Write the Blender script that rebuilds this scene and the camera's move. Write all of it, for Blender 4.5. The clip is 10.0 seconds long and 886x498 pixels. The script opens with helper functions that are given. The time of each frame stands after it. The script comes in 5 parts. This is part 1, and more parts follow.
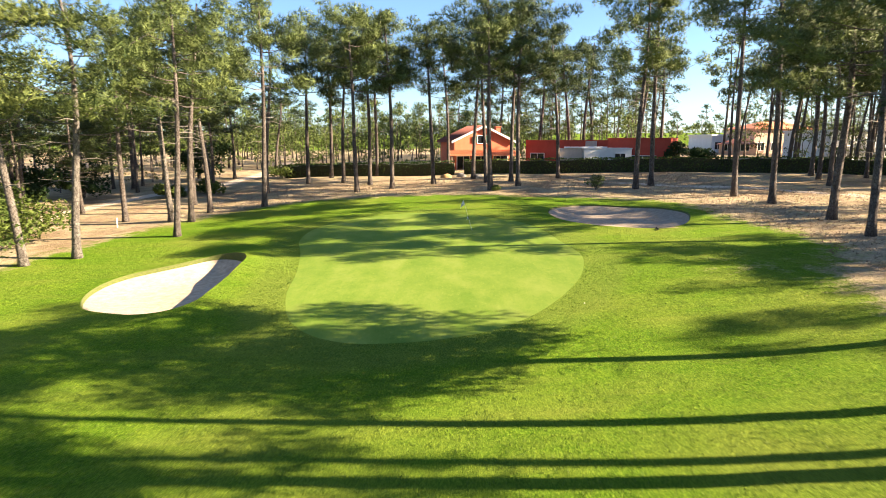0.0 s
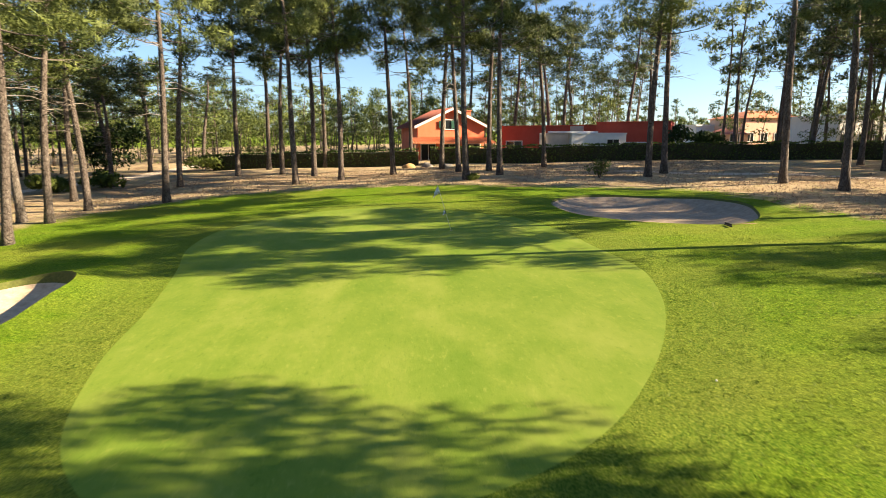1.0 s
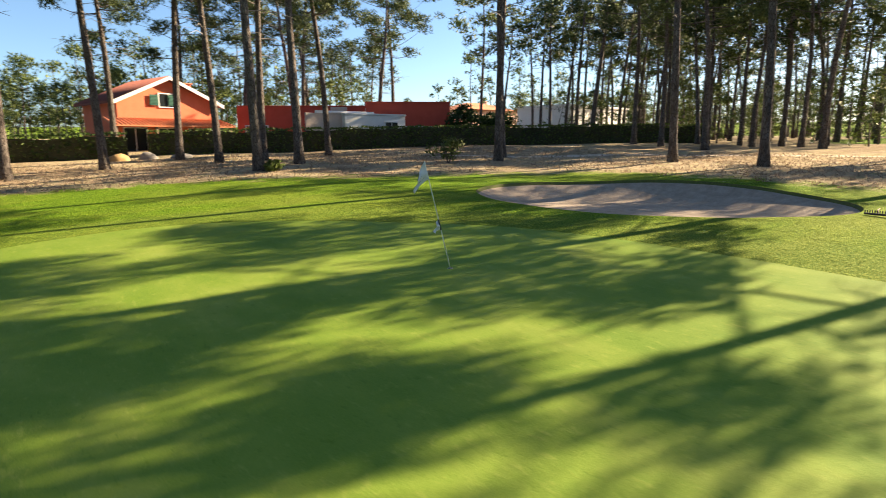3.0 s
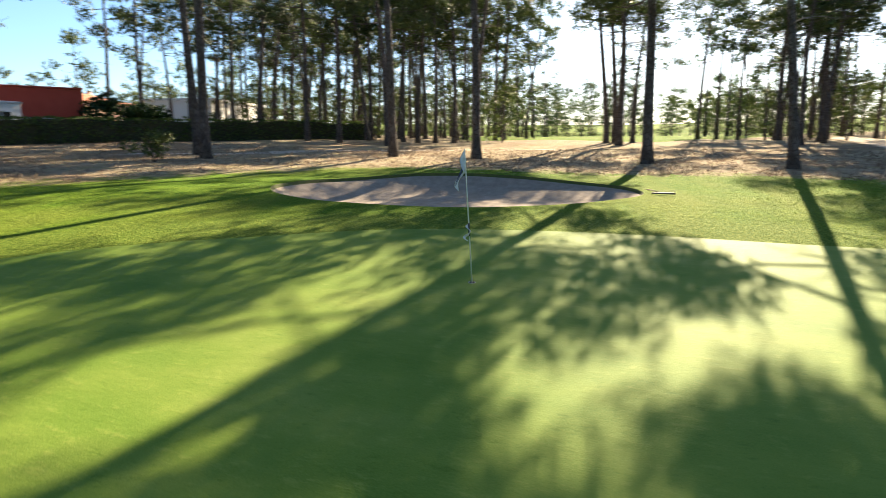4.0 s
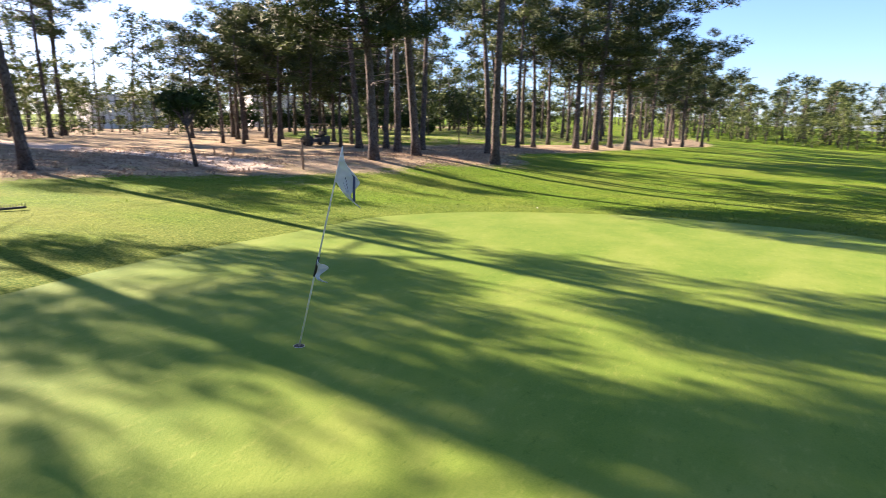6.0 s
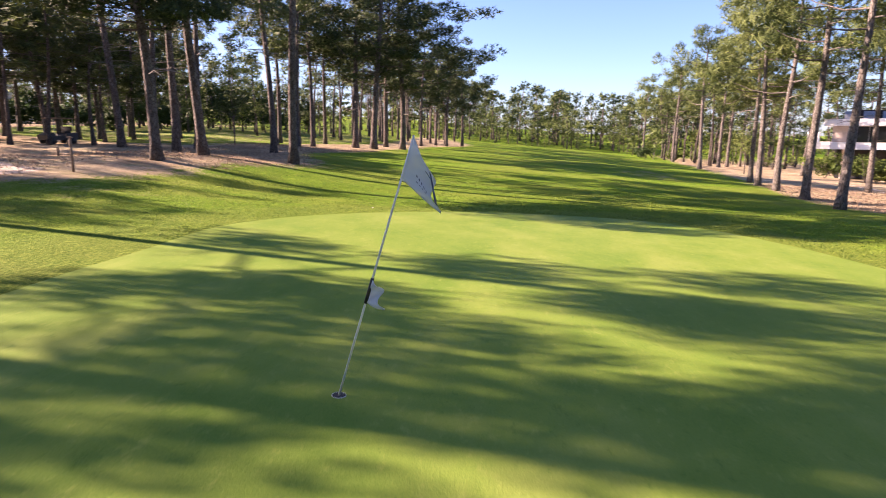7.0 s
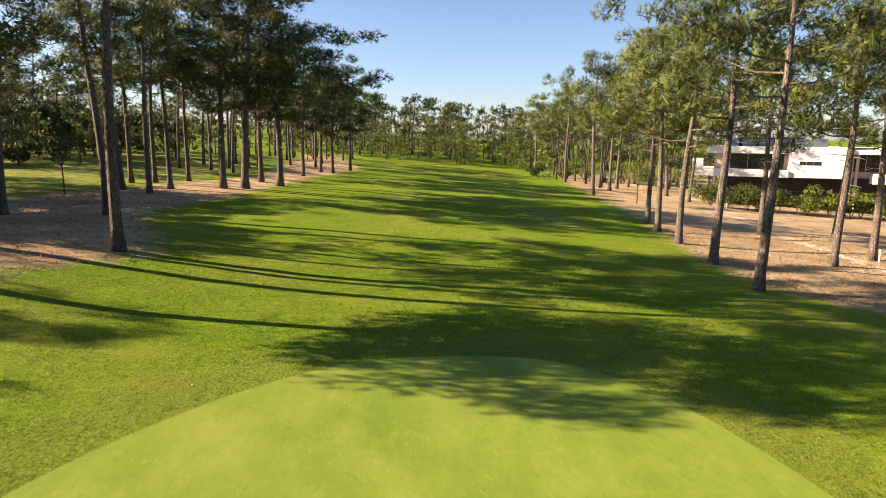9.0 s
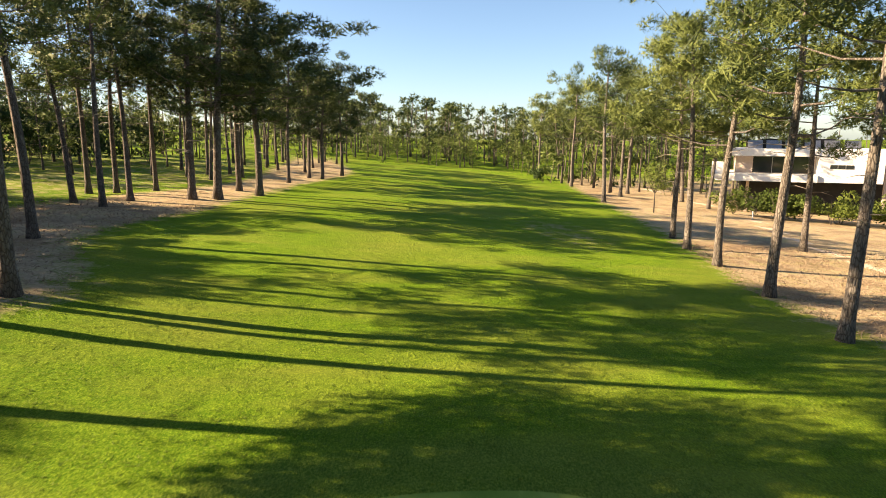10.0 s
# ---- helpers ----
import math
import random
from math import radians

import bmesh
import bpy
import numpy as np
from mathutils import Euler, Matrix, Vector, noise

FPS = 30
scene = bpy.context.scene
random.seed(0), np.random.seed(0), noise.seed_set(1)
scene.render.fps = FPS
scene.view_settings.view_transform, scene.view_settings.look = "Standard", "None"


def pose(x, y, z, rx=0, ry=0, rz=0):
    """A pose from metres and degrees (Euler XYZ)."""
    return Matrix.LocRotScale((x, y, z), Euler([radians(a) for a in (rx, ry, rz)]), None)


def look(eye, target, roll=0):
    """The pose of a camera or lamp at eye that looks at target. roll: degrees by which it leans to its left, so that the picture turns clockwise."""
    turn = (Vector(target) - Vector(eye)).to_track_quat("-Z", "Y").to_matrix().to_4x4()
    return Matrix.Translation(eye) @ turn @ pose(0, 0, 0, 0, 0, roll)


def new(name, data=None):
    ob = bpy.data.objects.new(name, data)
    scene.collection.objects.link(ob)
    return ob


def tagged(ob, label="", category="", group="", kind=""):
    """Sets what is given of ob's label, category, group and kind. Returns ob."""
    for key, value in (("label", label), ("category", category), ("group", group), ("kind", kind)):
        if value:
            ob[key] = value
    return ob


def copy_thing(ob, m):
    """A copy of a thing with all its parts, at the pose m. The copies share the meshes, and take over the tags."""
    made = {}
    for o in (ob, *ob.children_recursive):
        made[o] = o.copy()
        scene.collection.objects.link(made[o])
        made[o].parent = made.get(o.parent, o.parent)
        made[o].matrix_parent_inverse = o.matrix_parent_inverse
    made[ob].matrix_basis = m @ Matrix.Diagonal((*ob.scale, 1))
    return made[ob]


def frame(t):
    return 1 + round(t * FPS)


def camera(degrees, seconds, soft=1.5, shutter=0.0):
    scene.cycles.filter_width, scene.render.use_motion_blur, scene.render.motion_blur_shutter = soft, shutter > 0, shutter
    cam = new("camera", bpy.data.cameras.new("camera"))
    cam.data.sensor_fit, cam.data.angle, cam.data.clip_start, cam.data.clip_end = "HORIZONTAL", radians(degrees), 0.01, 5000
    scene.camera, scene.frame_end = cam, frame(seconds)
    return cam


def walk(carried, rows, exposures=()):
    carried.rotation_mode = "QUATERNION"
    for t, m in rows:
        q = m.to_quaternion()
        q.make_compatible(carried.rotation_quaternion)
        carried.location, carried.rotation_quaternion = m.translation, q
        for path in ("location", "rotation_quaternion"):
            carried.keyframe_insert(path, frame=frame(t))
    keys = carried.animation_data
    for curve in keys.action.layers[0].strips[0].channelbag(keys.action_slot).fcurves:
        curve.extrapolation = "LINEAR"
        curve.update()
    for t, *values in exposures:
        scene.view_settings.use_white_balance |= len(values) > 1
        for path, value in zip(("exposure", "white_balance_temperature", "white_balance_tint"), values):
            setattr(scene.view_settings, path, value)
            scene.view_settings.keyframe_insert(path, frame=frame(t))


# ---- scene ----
# ---------------------------------------------------------------- camera
cam = camera(72.3, 10.0, soft=0.8, shutter=0.2)
PATH = [
    (0, (-4.245, -40.011, 5.788), (-4.132, -38.045, 5.44), -0.0),
    (0.5, (-3.835, -32.644, 4.844), (-3.671, -30.681, 4.499), -0.1),
    (1, (-3.66, -26.868, 3.818), (-3.42, -24.912, 3.476), -0.1),
    (1.5, (-3.739, -21.428, 3.344), (-3.331, -19.501, 3.002), -0.1),
    (2, (-4.27, -16.652, 2.738), (-3.668, -14.774, 2.405), -0.1),
    (2.2, (-4.672, -14.944, 2.652), (-3.971, -13.102, 2.315), -0.2),
    (3.3, (-7.9, -6.823, 2.233), (-6.494, -5.444, 1.886), -0.5),
    (3.5, (-8.481, -5.405, 2.219), (-6.922, -4.203, 1.867), -0.5),
    (4, (-8.811, -2.171, 2.127), (-6.925, -1.608, 1.772), -0.4),
    (4.5, (-8.242, 0.522, 2.125), (-6.284, 0.333, 1.761), -0.2),
    (5, (-7.045, 2.608, 2.132), (-5.313, 1.679, 1.761), -0.2),
    (5.5, (-5.536, 3.952, 2.127), (-4.214, 2.498, 1.754), -0.2),
    (5.7, (-4.938, 4.385, 2.138), (-3.796, 2.787, 1.762), -0.3),
    (6.8, (-1.565, 4.823, 2.02), (-1.303, 2.876, 1.645), 0.3),
    (7, (-1.12, 4.439, 2.018), (-0.988, 2.479, 1.641), 0.3),
    (7.2, (-0.765, 3.764, 2.050), (-0.751, 1.797, 1.685), 0.3),
    (7.3, (-0.693, 3.384, 2.132), (-0.719, 1.418, 1.765), 0.4),
    (7.5, (-0.626, 2.657, 2.605), (-0.736, 0.696, 2.231), 0.3),
    (8, (-0.806, 1.475, 3.856), (-1.001, -0.481, 3.488), 0.2),
    (8.5, (-1.198, 0.118, 4.965), (-1.409, -1.836, 4.595), 0.2),
    (9, (-1.826, -2.18, 5.432), (-2.031, -4.134, 5.062), 0.3),
    (9.5, (-2.215, -5.293, 5.575), (-2.423, -7.248, 5.207), 0.3),
    (10, (-2.745, -8.863, 5.648), (-2.949, -10.818, 5.28), 0.1),
]
walk(cam, [(t, look(e, a, r)) for t, e, a, r in PATH], exposures=[(0, 2.5, 6100, 8), (0.5, 2.34, 6200, 8), (1, 2.15, 6500, 7), (2, 1.86, 6750, 8), (3.5, 2.25, 6100, 5), (4.5, 2.14, 5900, 4), (5.0, 2.12, 5800, 6), (5.5, 2.4, 5600, 11), (6.8, 2.45, 5850, 35), (7.5, 2.22, 6200, 31), (8, 2.02, 6450, 26), (9, 1.98, 6750, 17), (10, 2.22, 7000, 10)])

# ---------------------------------------------------------------- light
SUN_EL, SUN_AZ = radians(25.0), radians(98.3)   # azimuth clockwise from +y
sun_dir = Vector((math.sin(SUN_AZ) * math.cos(SUN_EL), math.cos(SUN_AZ) * math.cos(SUN_EL), math.sin(SUN_EL)))
world = bpy.data.worlds.new("sky")
scene.world = world
world.use_nodes = True
wn = world.node_tree
sky = wn.nodes.new("ShaderNodeTexSky")
sky.sky_type, sky.sun_disc = "NISHITA", False
sky.sun_elevation, sky.sun_rotation = SUN_EL, SUN_AZ
sky.air_density, sky.dust_density, sky.ozone_density = 0.8, 0.6, 2.8
wn.nodes["Background"].inputs["Strength"].default_value = 0.05
wn.links.new(sky.outputs[0], wn.nodes["Background"].inputs["Color"])
sun_data = bpy.data.lights.new("sun", "SUN")
sun_data.energy, sun_data.angle, sun_data.color = 5.0, radians(0.45), (1.0, 0.755, 0.49)
sun = new("sun", sun_data)
sun.matrix_world = look(sun_dir * 200, (0, 0, 0))

# ---------------------------------------------------------------- materials
def material(name):
    m = bpy.data.materials.new(name)
    m.use_nodes = True
    return m, m.node_tree, m.node_tree.nodes["Principled BSDF"]


def node(nt, kind, **inputs):
    n = nt.nodes.new(kind)
    for k, v in inputs.items():
        n.inputs[k.replace("_", " ")].default_value = v
    return n


def noise_tex(nt, scale, detail=4.0, rough=0.6, coord="Object", stretch=None):
    tc = nt.nodes.new("ShaderNodeTexCoord")
    out = tc.outputs[coord]
    if stretch:
        mp = node(nt, "ShaderNodeMapping", Scale=stretch)
        nt.links.new(out, mp.inputs["Vector"])
        out = mp.outputs[0]
    n = node(nt, "ShaderNodeTexNoise", Scale=scale, Detail=detail, Roughness=rough)
    nt.links.new(out, n.inputs["Vector"])
    return n.outputs["Fac"]


def ramp(nt, fac, stops):
    r = nt.nodes.new("ShaderNodeValToRGB")
    e = r.color_ramp.elements
    while len(e) < len(stops):
        e.new(0.5)
    for el, (p, c) in zip(e, stops):
        el.position, el.color = p, (*c, 1)
    nt.links.new(fac, r.inputs["Fac"])
    return r.outputs["Color"]


def mix(nt, fac, a, b, mode="MIX"):
    m = nt.nodes.new("ShaderNodeMix")
    m.data_type, m.blend_type = "RGBA", mode
    for sock, v in ((m.inputs[0], fac), (m.inputs[6], a), (m.inputs[7], b)):
        if isinstance(v, bpy.types.NodeSocket):
            nt.links.new(v, sock)
        else:
            sock.default_value = v if isinstance(v, float) else (*v, 1)
    return m.outputs[2]


def maths(nt, op, a, b=0.5, clamp=False):
    m = nt.nodes.new("ShaderNodeMath")
    m.operation, m.use_clamp = op, clamp
    for sock, v in zip(m.inputs, (a, b)):
        if isinstance(v, bpy.types.NodeSocket):
            nt.links.new(v, sock)
        else:
            sock.default_value = v
    return m.outputs[0]


def bump(nt, bsdf, height, strength, distance):
    b = node(nt, "ShaderNodeBump", Strength=strength, Distance=distance)
    nt.links.new(height, b.inputs["Height"])
    nt.links.new(b.outputs[0], bsdf.inputs["Normal"])


def attribute(nt, name):
    a = nt.nodes.new("ShaderNodeAttribute")
    a.attribute_name = name
    return a.outputs["Fac"]


def simple(name, c1, c2, scale, rough=0.8, bump_scale=None, bump_dist=0.01, metal=0.0, stretch=None, strength=0.6):
    m, nt, b = material(name)
    f = noise_tex(nt, scale, 5, 0.65, stretch=stretch)
    nt.links.new(ramp(nt, f, [(0.3, c1), (0.7, c2)]), b.inputs["Base Color"])
    b.inputs["Roughness"].default_value = rough
    b.inputs["Metallic"].default_value = metal
    if bump_scale:
        bump(nt, b, noise_tex(nt, bump_scale, 4, 0.6, stretch=stretch), strength, bump_dist)
    return m


# rough grass, mown fairway and dry needle-covered soil in one sheet
M_GROUND, nt, b = material("grass_and_soil")
fine = noise_tex(nt, 6.0, 6, 0.75)
blades = noise_tex(nt, 45.0, 3, 0.7)
mid = noise_tex(nt, 0.9, 5, 0.6)
broad = noise_tex(nt, 0.13, 3, 0.5)
g = ramp(nt, fine, [(0.28, (0.045, 0.095, 0.010)), (0.5, (0.135, 0.21, 0.02)), (0.74, (0.33, 0.37, 0.07))])
lump = noise_tex(nt, 2.6, 4, 0.65)
g2 = ramp(nt, maths(nt, "ADD", maths(nt, "MULTIPLY", mid, 0.5), maths(nt, "MULTIPLY", lump, 0.5)), [(0.36, (0.045, 0.11, 0.008)), (0.5, (0.14, 0.22, 0.021)), (0.64, (0.30, 0.33, 0.05))])
g = mix(nt, 0.5, g, g2)
tuft = noise_tex(nt, 19.0, 4, 0.75)
g = mix(nt, 0.55, g, ramp(nt, tuft, [(0.36, (0.022, 0.062, 0.006)), (0.5, (0.125, 0.19, 0.02)), (0.64, (0.46, 0.46, 0.11))]))
streak = noise_tex(nt, 0.35, 4, 0.6, stretch=(0.45, 2.2, 1))
g = mix(nt, 1.0, g, (0.70, 0.90, 0.36), "MULTIPLY")
g = mix(nt, maths(nt, "MULTIPLY", ramp(nt, maths(nt, "ADD", maths(nt, "MULTIPLY", broad, 0.6), maths(nt, "MULTIPLY", streak, 0.4)), [(0.44, (0, 0, 0)), (0.62, (1, 1, 1))]), 0.40), g, (0.23, 0.235, 0.045))
collar = ramp(nt, tuft, [(0.38, (0.055, 0.115, 0.010)), (0.62, (0.215, 0.255, 0.045))])
g = mix(nt, maths(nt, "MULTIPLY", attribute(nt, "collar"), 0.6), g, collar)
soil = ramp(nt, fine, [(0.28, (0.15, 0.108, 0.066)), (0.48, (0.35, 0.28, 0.19)), (0.72, (0.60, 0.51, 0.375))])
straw = ramp(nt, mid, [(0.30, (0.17, 0.12, 0.07)), (0.5, (0.42, 0.34, 0.215)), (0.66, (0.29, 0.29, 0.10))])
soil = mix(nt, 0.5, soil, straw)
litter = noise_tex(nt, 0.22, 5, 0.65)
soil = mix(nt, maths(nt, "MULTIPLY", ramp(nt, litter, [(0.46, (0, 0, 0)), (0.60, (1, 1, 1))]), 0.5), soil, (0.17, 0.105, 0.065))
dry = maths(nt, "ADD", attribute(nt, "dry"), maths(nt, "MULTIPLY", maths(nt, "SUBTRACT", mid, 0.5), 0.9))
dry = maths(nt, "ADD", dry, maths(nt, "MULTIPLY", maths(nt, "SUBTRACT", fine, 0.5), 0.5))
dry = ramp(nt, dry, [(0.38, (0, 0, 0)), (0.62, (1, 1, 1))])
col = mix(nt, dry, g, soil)
sandy = ramp(nt, fine, [(0.3, (0.50, 0.41, 0.32)), (0.7, (0.70, 0.60, 0.48))])
pth = maths(nt, "ADD", attribute(nt, "path"), maths(nt, "MULTIPLY", maths(nt, "SUBTRACT", mid, 0.5), 0.7))
pth = ramp(nt, pth, [(0.4, (0, 0, 0)), (0.6, (1, 1, 1))])
col = mix(nt, pth, col, sandy)
nt.links.new(col, b.inputs["Base Color"])
b.inputs["Roughness"].default_value = 0.95
b.inputs["Specular IOR Level"].default_value = 0.06
bump(nt, b, maths(nt, "ADD", maths(nt, "MULTIPLY", blades, 0.5), maths(nt, "ADD", fine, maths(nt, "ADD", mid, maths(nt, "MULTIPLY", lump, 1.6)))), 0.9, 0.09)

# closely mown putting green, with broad mowing stripes
M_GREEN, nt, b = material("putting_green_turf")
fine = noise_tex(nt, 60.0, 4, 0.7)
mid = noise_tex(nt, 1.6, 4, 0.6)
tc = nt.nodes.new("ShaderNodeTexCoord")
mp = node(nt, "ShaderNodeMapping", Rotation=(0, 0, radians(7)))
nt.links.new(tc.outputs["Object"], mp.inputs["Vector"])
wv = node(nt, "ShaderNodeTexWave", Scale=0.30, Distortion=0.5, Detail=1.0)
wv.bands_direction = "X"
nt.links.new(mp.outputs[0], wv.inputs["Vector"])
stripes = ramp(nt, wv.outputs["Fac"], [(0.35, (0.155, 0.228, 0.043)), (0.65, (0.225, 0.28, 0.068))])
c = mix(nt, 0.55, stripes, ramp(nt, mid, [(0.3, (0.148, 0.23, 0.04)), (0.7, (0.24, 0.288, 0.074))]))
small = noise_tex(nt, 14.0, 5, 0.7)
c = mix(nt, 0.35, c, ramp(nt, small, [(0.3, (0.105, 0.215, 0.028)), (0.7, (0.225, 0.31, 0.072))]))
c = mix(nt, 0.35, c, ramp(nt, fine, [(0.32, (0.09, 0.16, 0.02)), (0.68, (0.34, 0.36, 0.09))]))
wear = noise_tex(nt, 0.55, 4, 0.65, stretch=(1.0, 0.55, 1))
c = mix(nt, 0.45, c, ramp(nt, wear, [(0.34, (0.105, 0.185, 0.02)), (0.52, (0.205, 0.26, 0.05)), (0.68, (0.325, 0.335, 0.105))]))
speck = noise_tex(nt, 5.5, 5, 0.75, stretch=(1.5, 0.6, 1))
c = mix(nt, ramp(nt, speck, [(0.56, (0, 0, 0)), (0.74, (0.55, 0.55, 0.55))]), c, (0.36, 0.37, 0.12))
c = mix(nt, ramp(nt, speck, [(0.28, (0.5, 0.5, 0.5)), (0.42, (0, 0, 0))]), c, (0.075, 0.145, 0.014))
c = mix(nt, 1.0, c, (0.80, 0.90, 0.60), "MULTIPLY")
nt.links.new(c, b.inputs["Base Color"])
b.inputs["Roughness"].default_value = 0.75
b.inputs["Specular IOR Level"].default_value = 0.09
bump(nt, b, maths(nt, "ADD", maths(nt, "MULTIPLY", fine, 0.4), speck), 0.5, 0.011)

M_SAND = simple("bunker_sand", (0.33, 0.262, 0.19), (0.54, 0.445, 0.335), 3.0, 0.95, 14.0, 0.03, strength=0.8)
M_SAND_YELLOW = simple("builders_sand", (0.30, 0.19, 0.08), (0.42, 0.28, 0.13), 3.0, 0.95, 14.0, 0.03, strength=0.8)
# darker copy of the bunker sand, with the tree shade put into its colour
M_SAND_SHADED = simple("shaded_bunker_sand", (0.24, 0.19, 0.145), (0.40, 0.325, 0.25), 3.0, 0.95, 14.0, 0.03, strength=0.8)
M_LIP = simple("bunker_lip_turf", (0.05, 0.07, 0.012), (0.12, 0.13, 0.03), 12.0, 0.95, 30.0, 0.03)

def bark(name, *plates):
    """Vertical plates with dark cracks."""
    m, nt, b = material(name)
    tc = nt.nodes.new("ShaderNodeTexCoord")
    mp = node(nt, "ShaderNodeMapping", Scale=(1.0, 1.0, 0.28))
    nt.links.new(tc.outputs["Object"], mp.inputs["Vector"])
    vo = node(nt, "ShaderNodeTexVoronoi", Scale=13.0, Randomness=1.0)
    vo.feature = "DISTANCE_TO_EDGE"
    nt.links.new(mp.outputs[0], vo.inputs["Vector"])
    f = noise_tex(nt, 4.0, 5, 0.7, stretch=(1, 1, 0.4))
    plate = ramp(nt, f, list(zip((0.25, 0.5, 0.78), plates)))
    c = mix(nt, ramp(nt, vo.outputs["Distance"], [(0.0, (0.85, 0.85, 0.85)), (0.16, (0, 0, 0))]), plate, (0.03, 0.02, 0.016))
    nt.links.new(c, b.inputs["Base Color"])
    b.inputs["Roughness"].default_value = 0.95
    bump(nt, b, ramp(nt, vo.outputs["Distance"], [(0.0, (0, 0, 0)), (0.2, (1, 1, 1))]), 1.0, 0.03)
    return m


M_BARK = bark("pine_bark", (0.055, 0.044, 0.038), (0.125, 0.105, 0.092), (0.26, 0.232, 0.205))
M_BARK_PALE = bark("pale_pine_bark", (0.07, 0.06, 0.053), (0.165, 0.147, 0.13), (0.32, 0.295, 0.265))


def foliage(name, dark, light, translucent=0.3):
    m, nt, b = material(name)
    geo = nt.nodes.new("ShaderNodeNewGeometry")
    info = nt.nodes.new("ShaderNodeObjectInfo")
    f = noise_tex(nt, 0.8, 3, 0.6)
    v = maths(nt, "ADD", maths(nt, "MULTIPLY", geo.outputs["Random Per Island"], 0.28), maths(nt, "MULTIPLY", f, 0.72))
    v = maths(nt, "ADD", v, maths(nt, "MULTIPLY", maths(nt, "SUBTRACT", info.outputs["Random"], 0.5), 0.25))
    c = ramp(nt, v, [(0.28, dark), (0.82, light)])
    nt.links.new(c, b.inputs["Base Color"])
    b.inputs["Roughness"].default_value = 0.65
    b.inputs["Specular IOR Level"].default_value = 0.25
    tr = nt.nodes.new("ShaderNodeBsdfTranslucent")
    nt.links.new(c, tr.inputs["Color"])
    mx = nt.nodes.new("ShaderNodeMixShader")
    mx.inputs[0].default_value = translucent
    nt.links.new(b.outputs[0], mx.inputs[1])
    nt.links.new(tr.outputs[0], mx.inputs[2])
    nt.links.new(mx.outputs[0], nt.nodes["Material Output"].inputs["Surface"])
    return m


M_DEADWOOD = simple("grey_dead_wood", (0.13, 0.11, 0.095), (0.26, 0.235, 0.21), 3.0, 0.95)
M_NEEDLE = foliage("pine_needles", (0.018, 0.037, 0.010), (0.17, 0.215, 0.06), 0.12)
# darker needle copy: the crowns' shaded side is put into the colour
M_NEEDLE_SHADED = foliage("shaded_pine_needles", (0.017, 0.034, 0.011), (0.12, 0.155, 0.05), 0.2)
M_NEEDLE_LIGHT = foliage("light_pine_needles", (0.028, 0.054, 0.013), (0.24, 0.285, 0.08), 0.16)
M_NEEDLE_YOUNG = foliage("young_pine_needles", (0.035, 0.065, 0.014), (0.24, 0.29, 0.075), 0.12)
M_HEDGE_LEAF = foliage("hedge_leaves", (0.028, 0.055, 0.012), (0.13, 0.18, 0.035), 0.2)
M_SHRUB = foliage("shrub_leaves", (0.06, 0.10, 0.02), (0.19, 0.24, 0.05), 0.35)
M_DARKLEAF = foliage("dark_broad_leaves", (0.02, 0.045, 0.012), (0.055, 0.095, 0.022), 0.2)
M_HEDGE_CORE = simple("dark_hedge_core", (0.03, 0.035, 0.015), (0.06, 0.06, 0.03), 5.0, 0.95)
M_RENDER_ORANGE = simple("orange_render", (0.62, 0.17, 0.085), (0.70, 0.21, 0.11), 1.2, 0.9, 40, 0.004)
M_RENDER_RED = simple("red_render", (0.46, 0.07, 0.04), (0.54, 0.09, 0.055), 1.0, 0.9, 40, 0.004)
M_RENDER_PEACH = simple("peach_render", (0.68, 0.45, 0.33), (0.76, 0.53, 0.40), 1.0, 0.9, 40, 0.004)
M_WHITE = simple("white_paint", (0.76, 0.76, 0.75), (0.84, 0.84, 0.83), 1.5, 0.7, 30, 0.003)
M_BEIGE = simple("beige_block_wall", (0.52, 0.42, 0.36), (0.62, 0.52, 0.45), 2.0, 0.9, 30, 0.006)
M_TILE = simple("clay_roof_tile", (0.15, 0.05, 0.04), (0.25, 0.085, 0.06), 3.0, 0.85, 12, 0.02)
M_TILE_BRIGHT = simple("terracotta_tile", (0.50, 0.16, 0.07), (0.66, 0.26, 0.13), 4.0, 0.85, 12, 0.02)
M_SHUTTER = simple("green_shutter", (0.02, 0.10, 0.07), (0.035, 0.14, 0.10), 3.0, 0.5)
M_DARK = simple("dark_interior", (0.012, 0.012, 0.013), (0.03, 0.03, 0.03), 2.0, 0.8)
M_GREYMETAL = simple("grey_metal", (0.25, 0.26, 0.27), (0.36, 0.37, 0.38), 4.0, 0.4, metal=0.8)
M_WOOD = simple("weathered_wood", (0.14, 0.095, 0.06), (0.27, 0.19, 0.13), 6.0, 0.85, 20, 0.008, stretch=(1, 1, 0.15))
M_FLAG = simple("white_flag_cloth", (0.80, 0.82, 0.87), (0.88, 0.89, 0.92), 6.0, 0.8, 25, 0.004)
nt = M_FLAG.node_tree
tr = nt.nodes.new("ShaderNodeBsdfTranslucent")
tr.inputs["Color"].default_value = (0.8, 0.82, 0.85, 1)
mx = nt.nodes.new("ShaderNodeMixShader")
mx.inputs[0].default_value = 0.55
nt.links.new(nt.nodes["Principled BSDF"].outputs[0], mx.inputs[1])
nt.links.new(tr.outputs[0], mx.inputs[2])
nt.links.new(mx.outputs[0], nt.nodes["Material Output"].inputs["Surface"])
M_FLAG_MARK = simple("dark_flag_print", (0.05, 0.06, 0.11), (0.10, 0.115, 0.19), 8.0, 0.8)
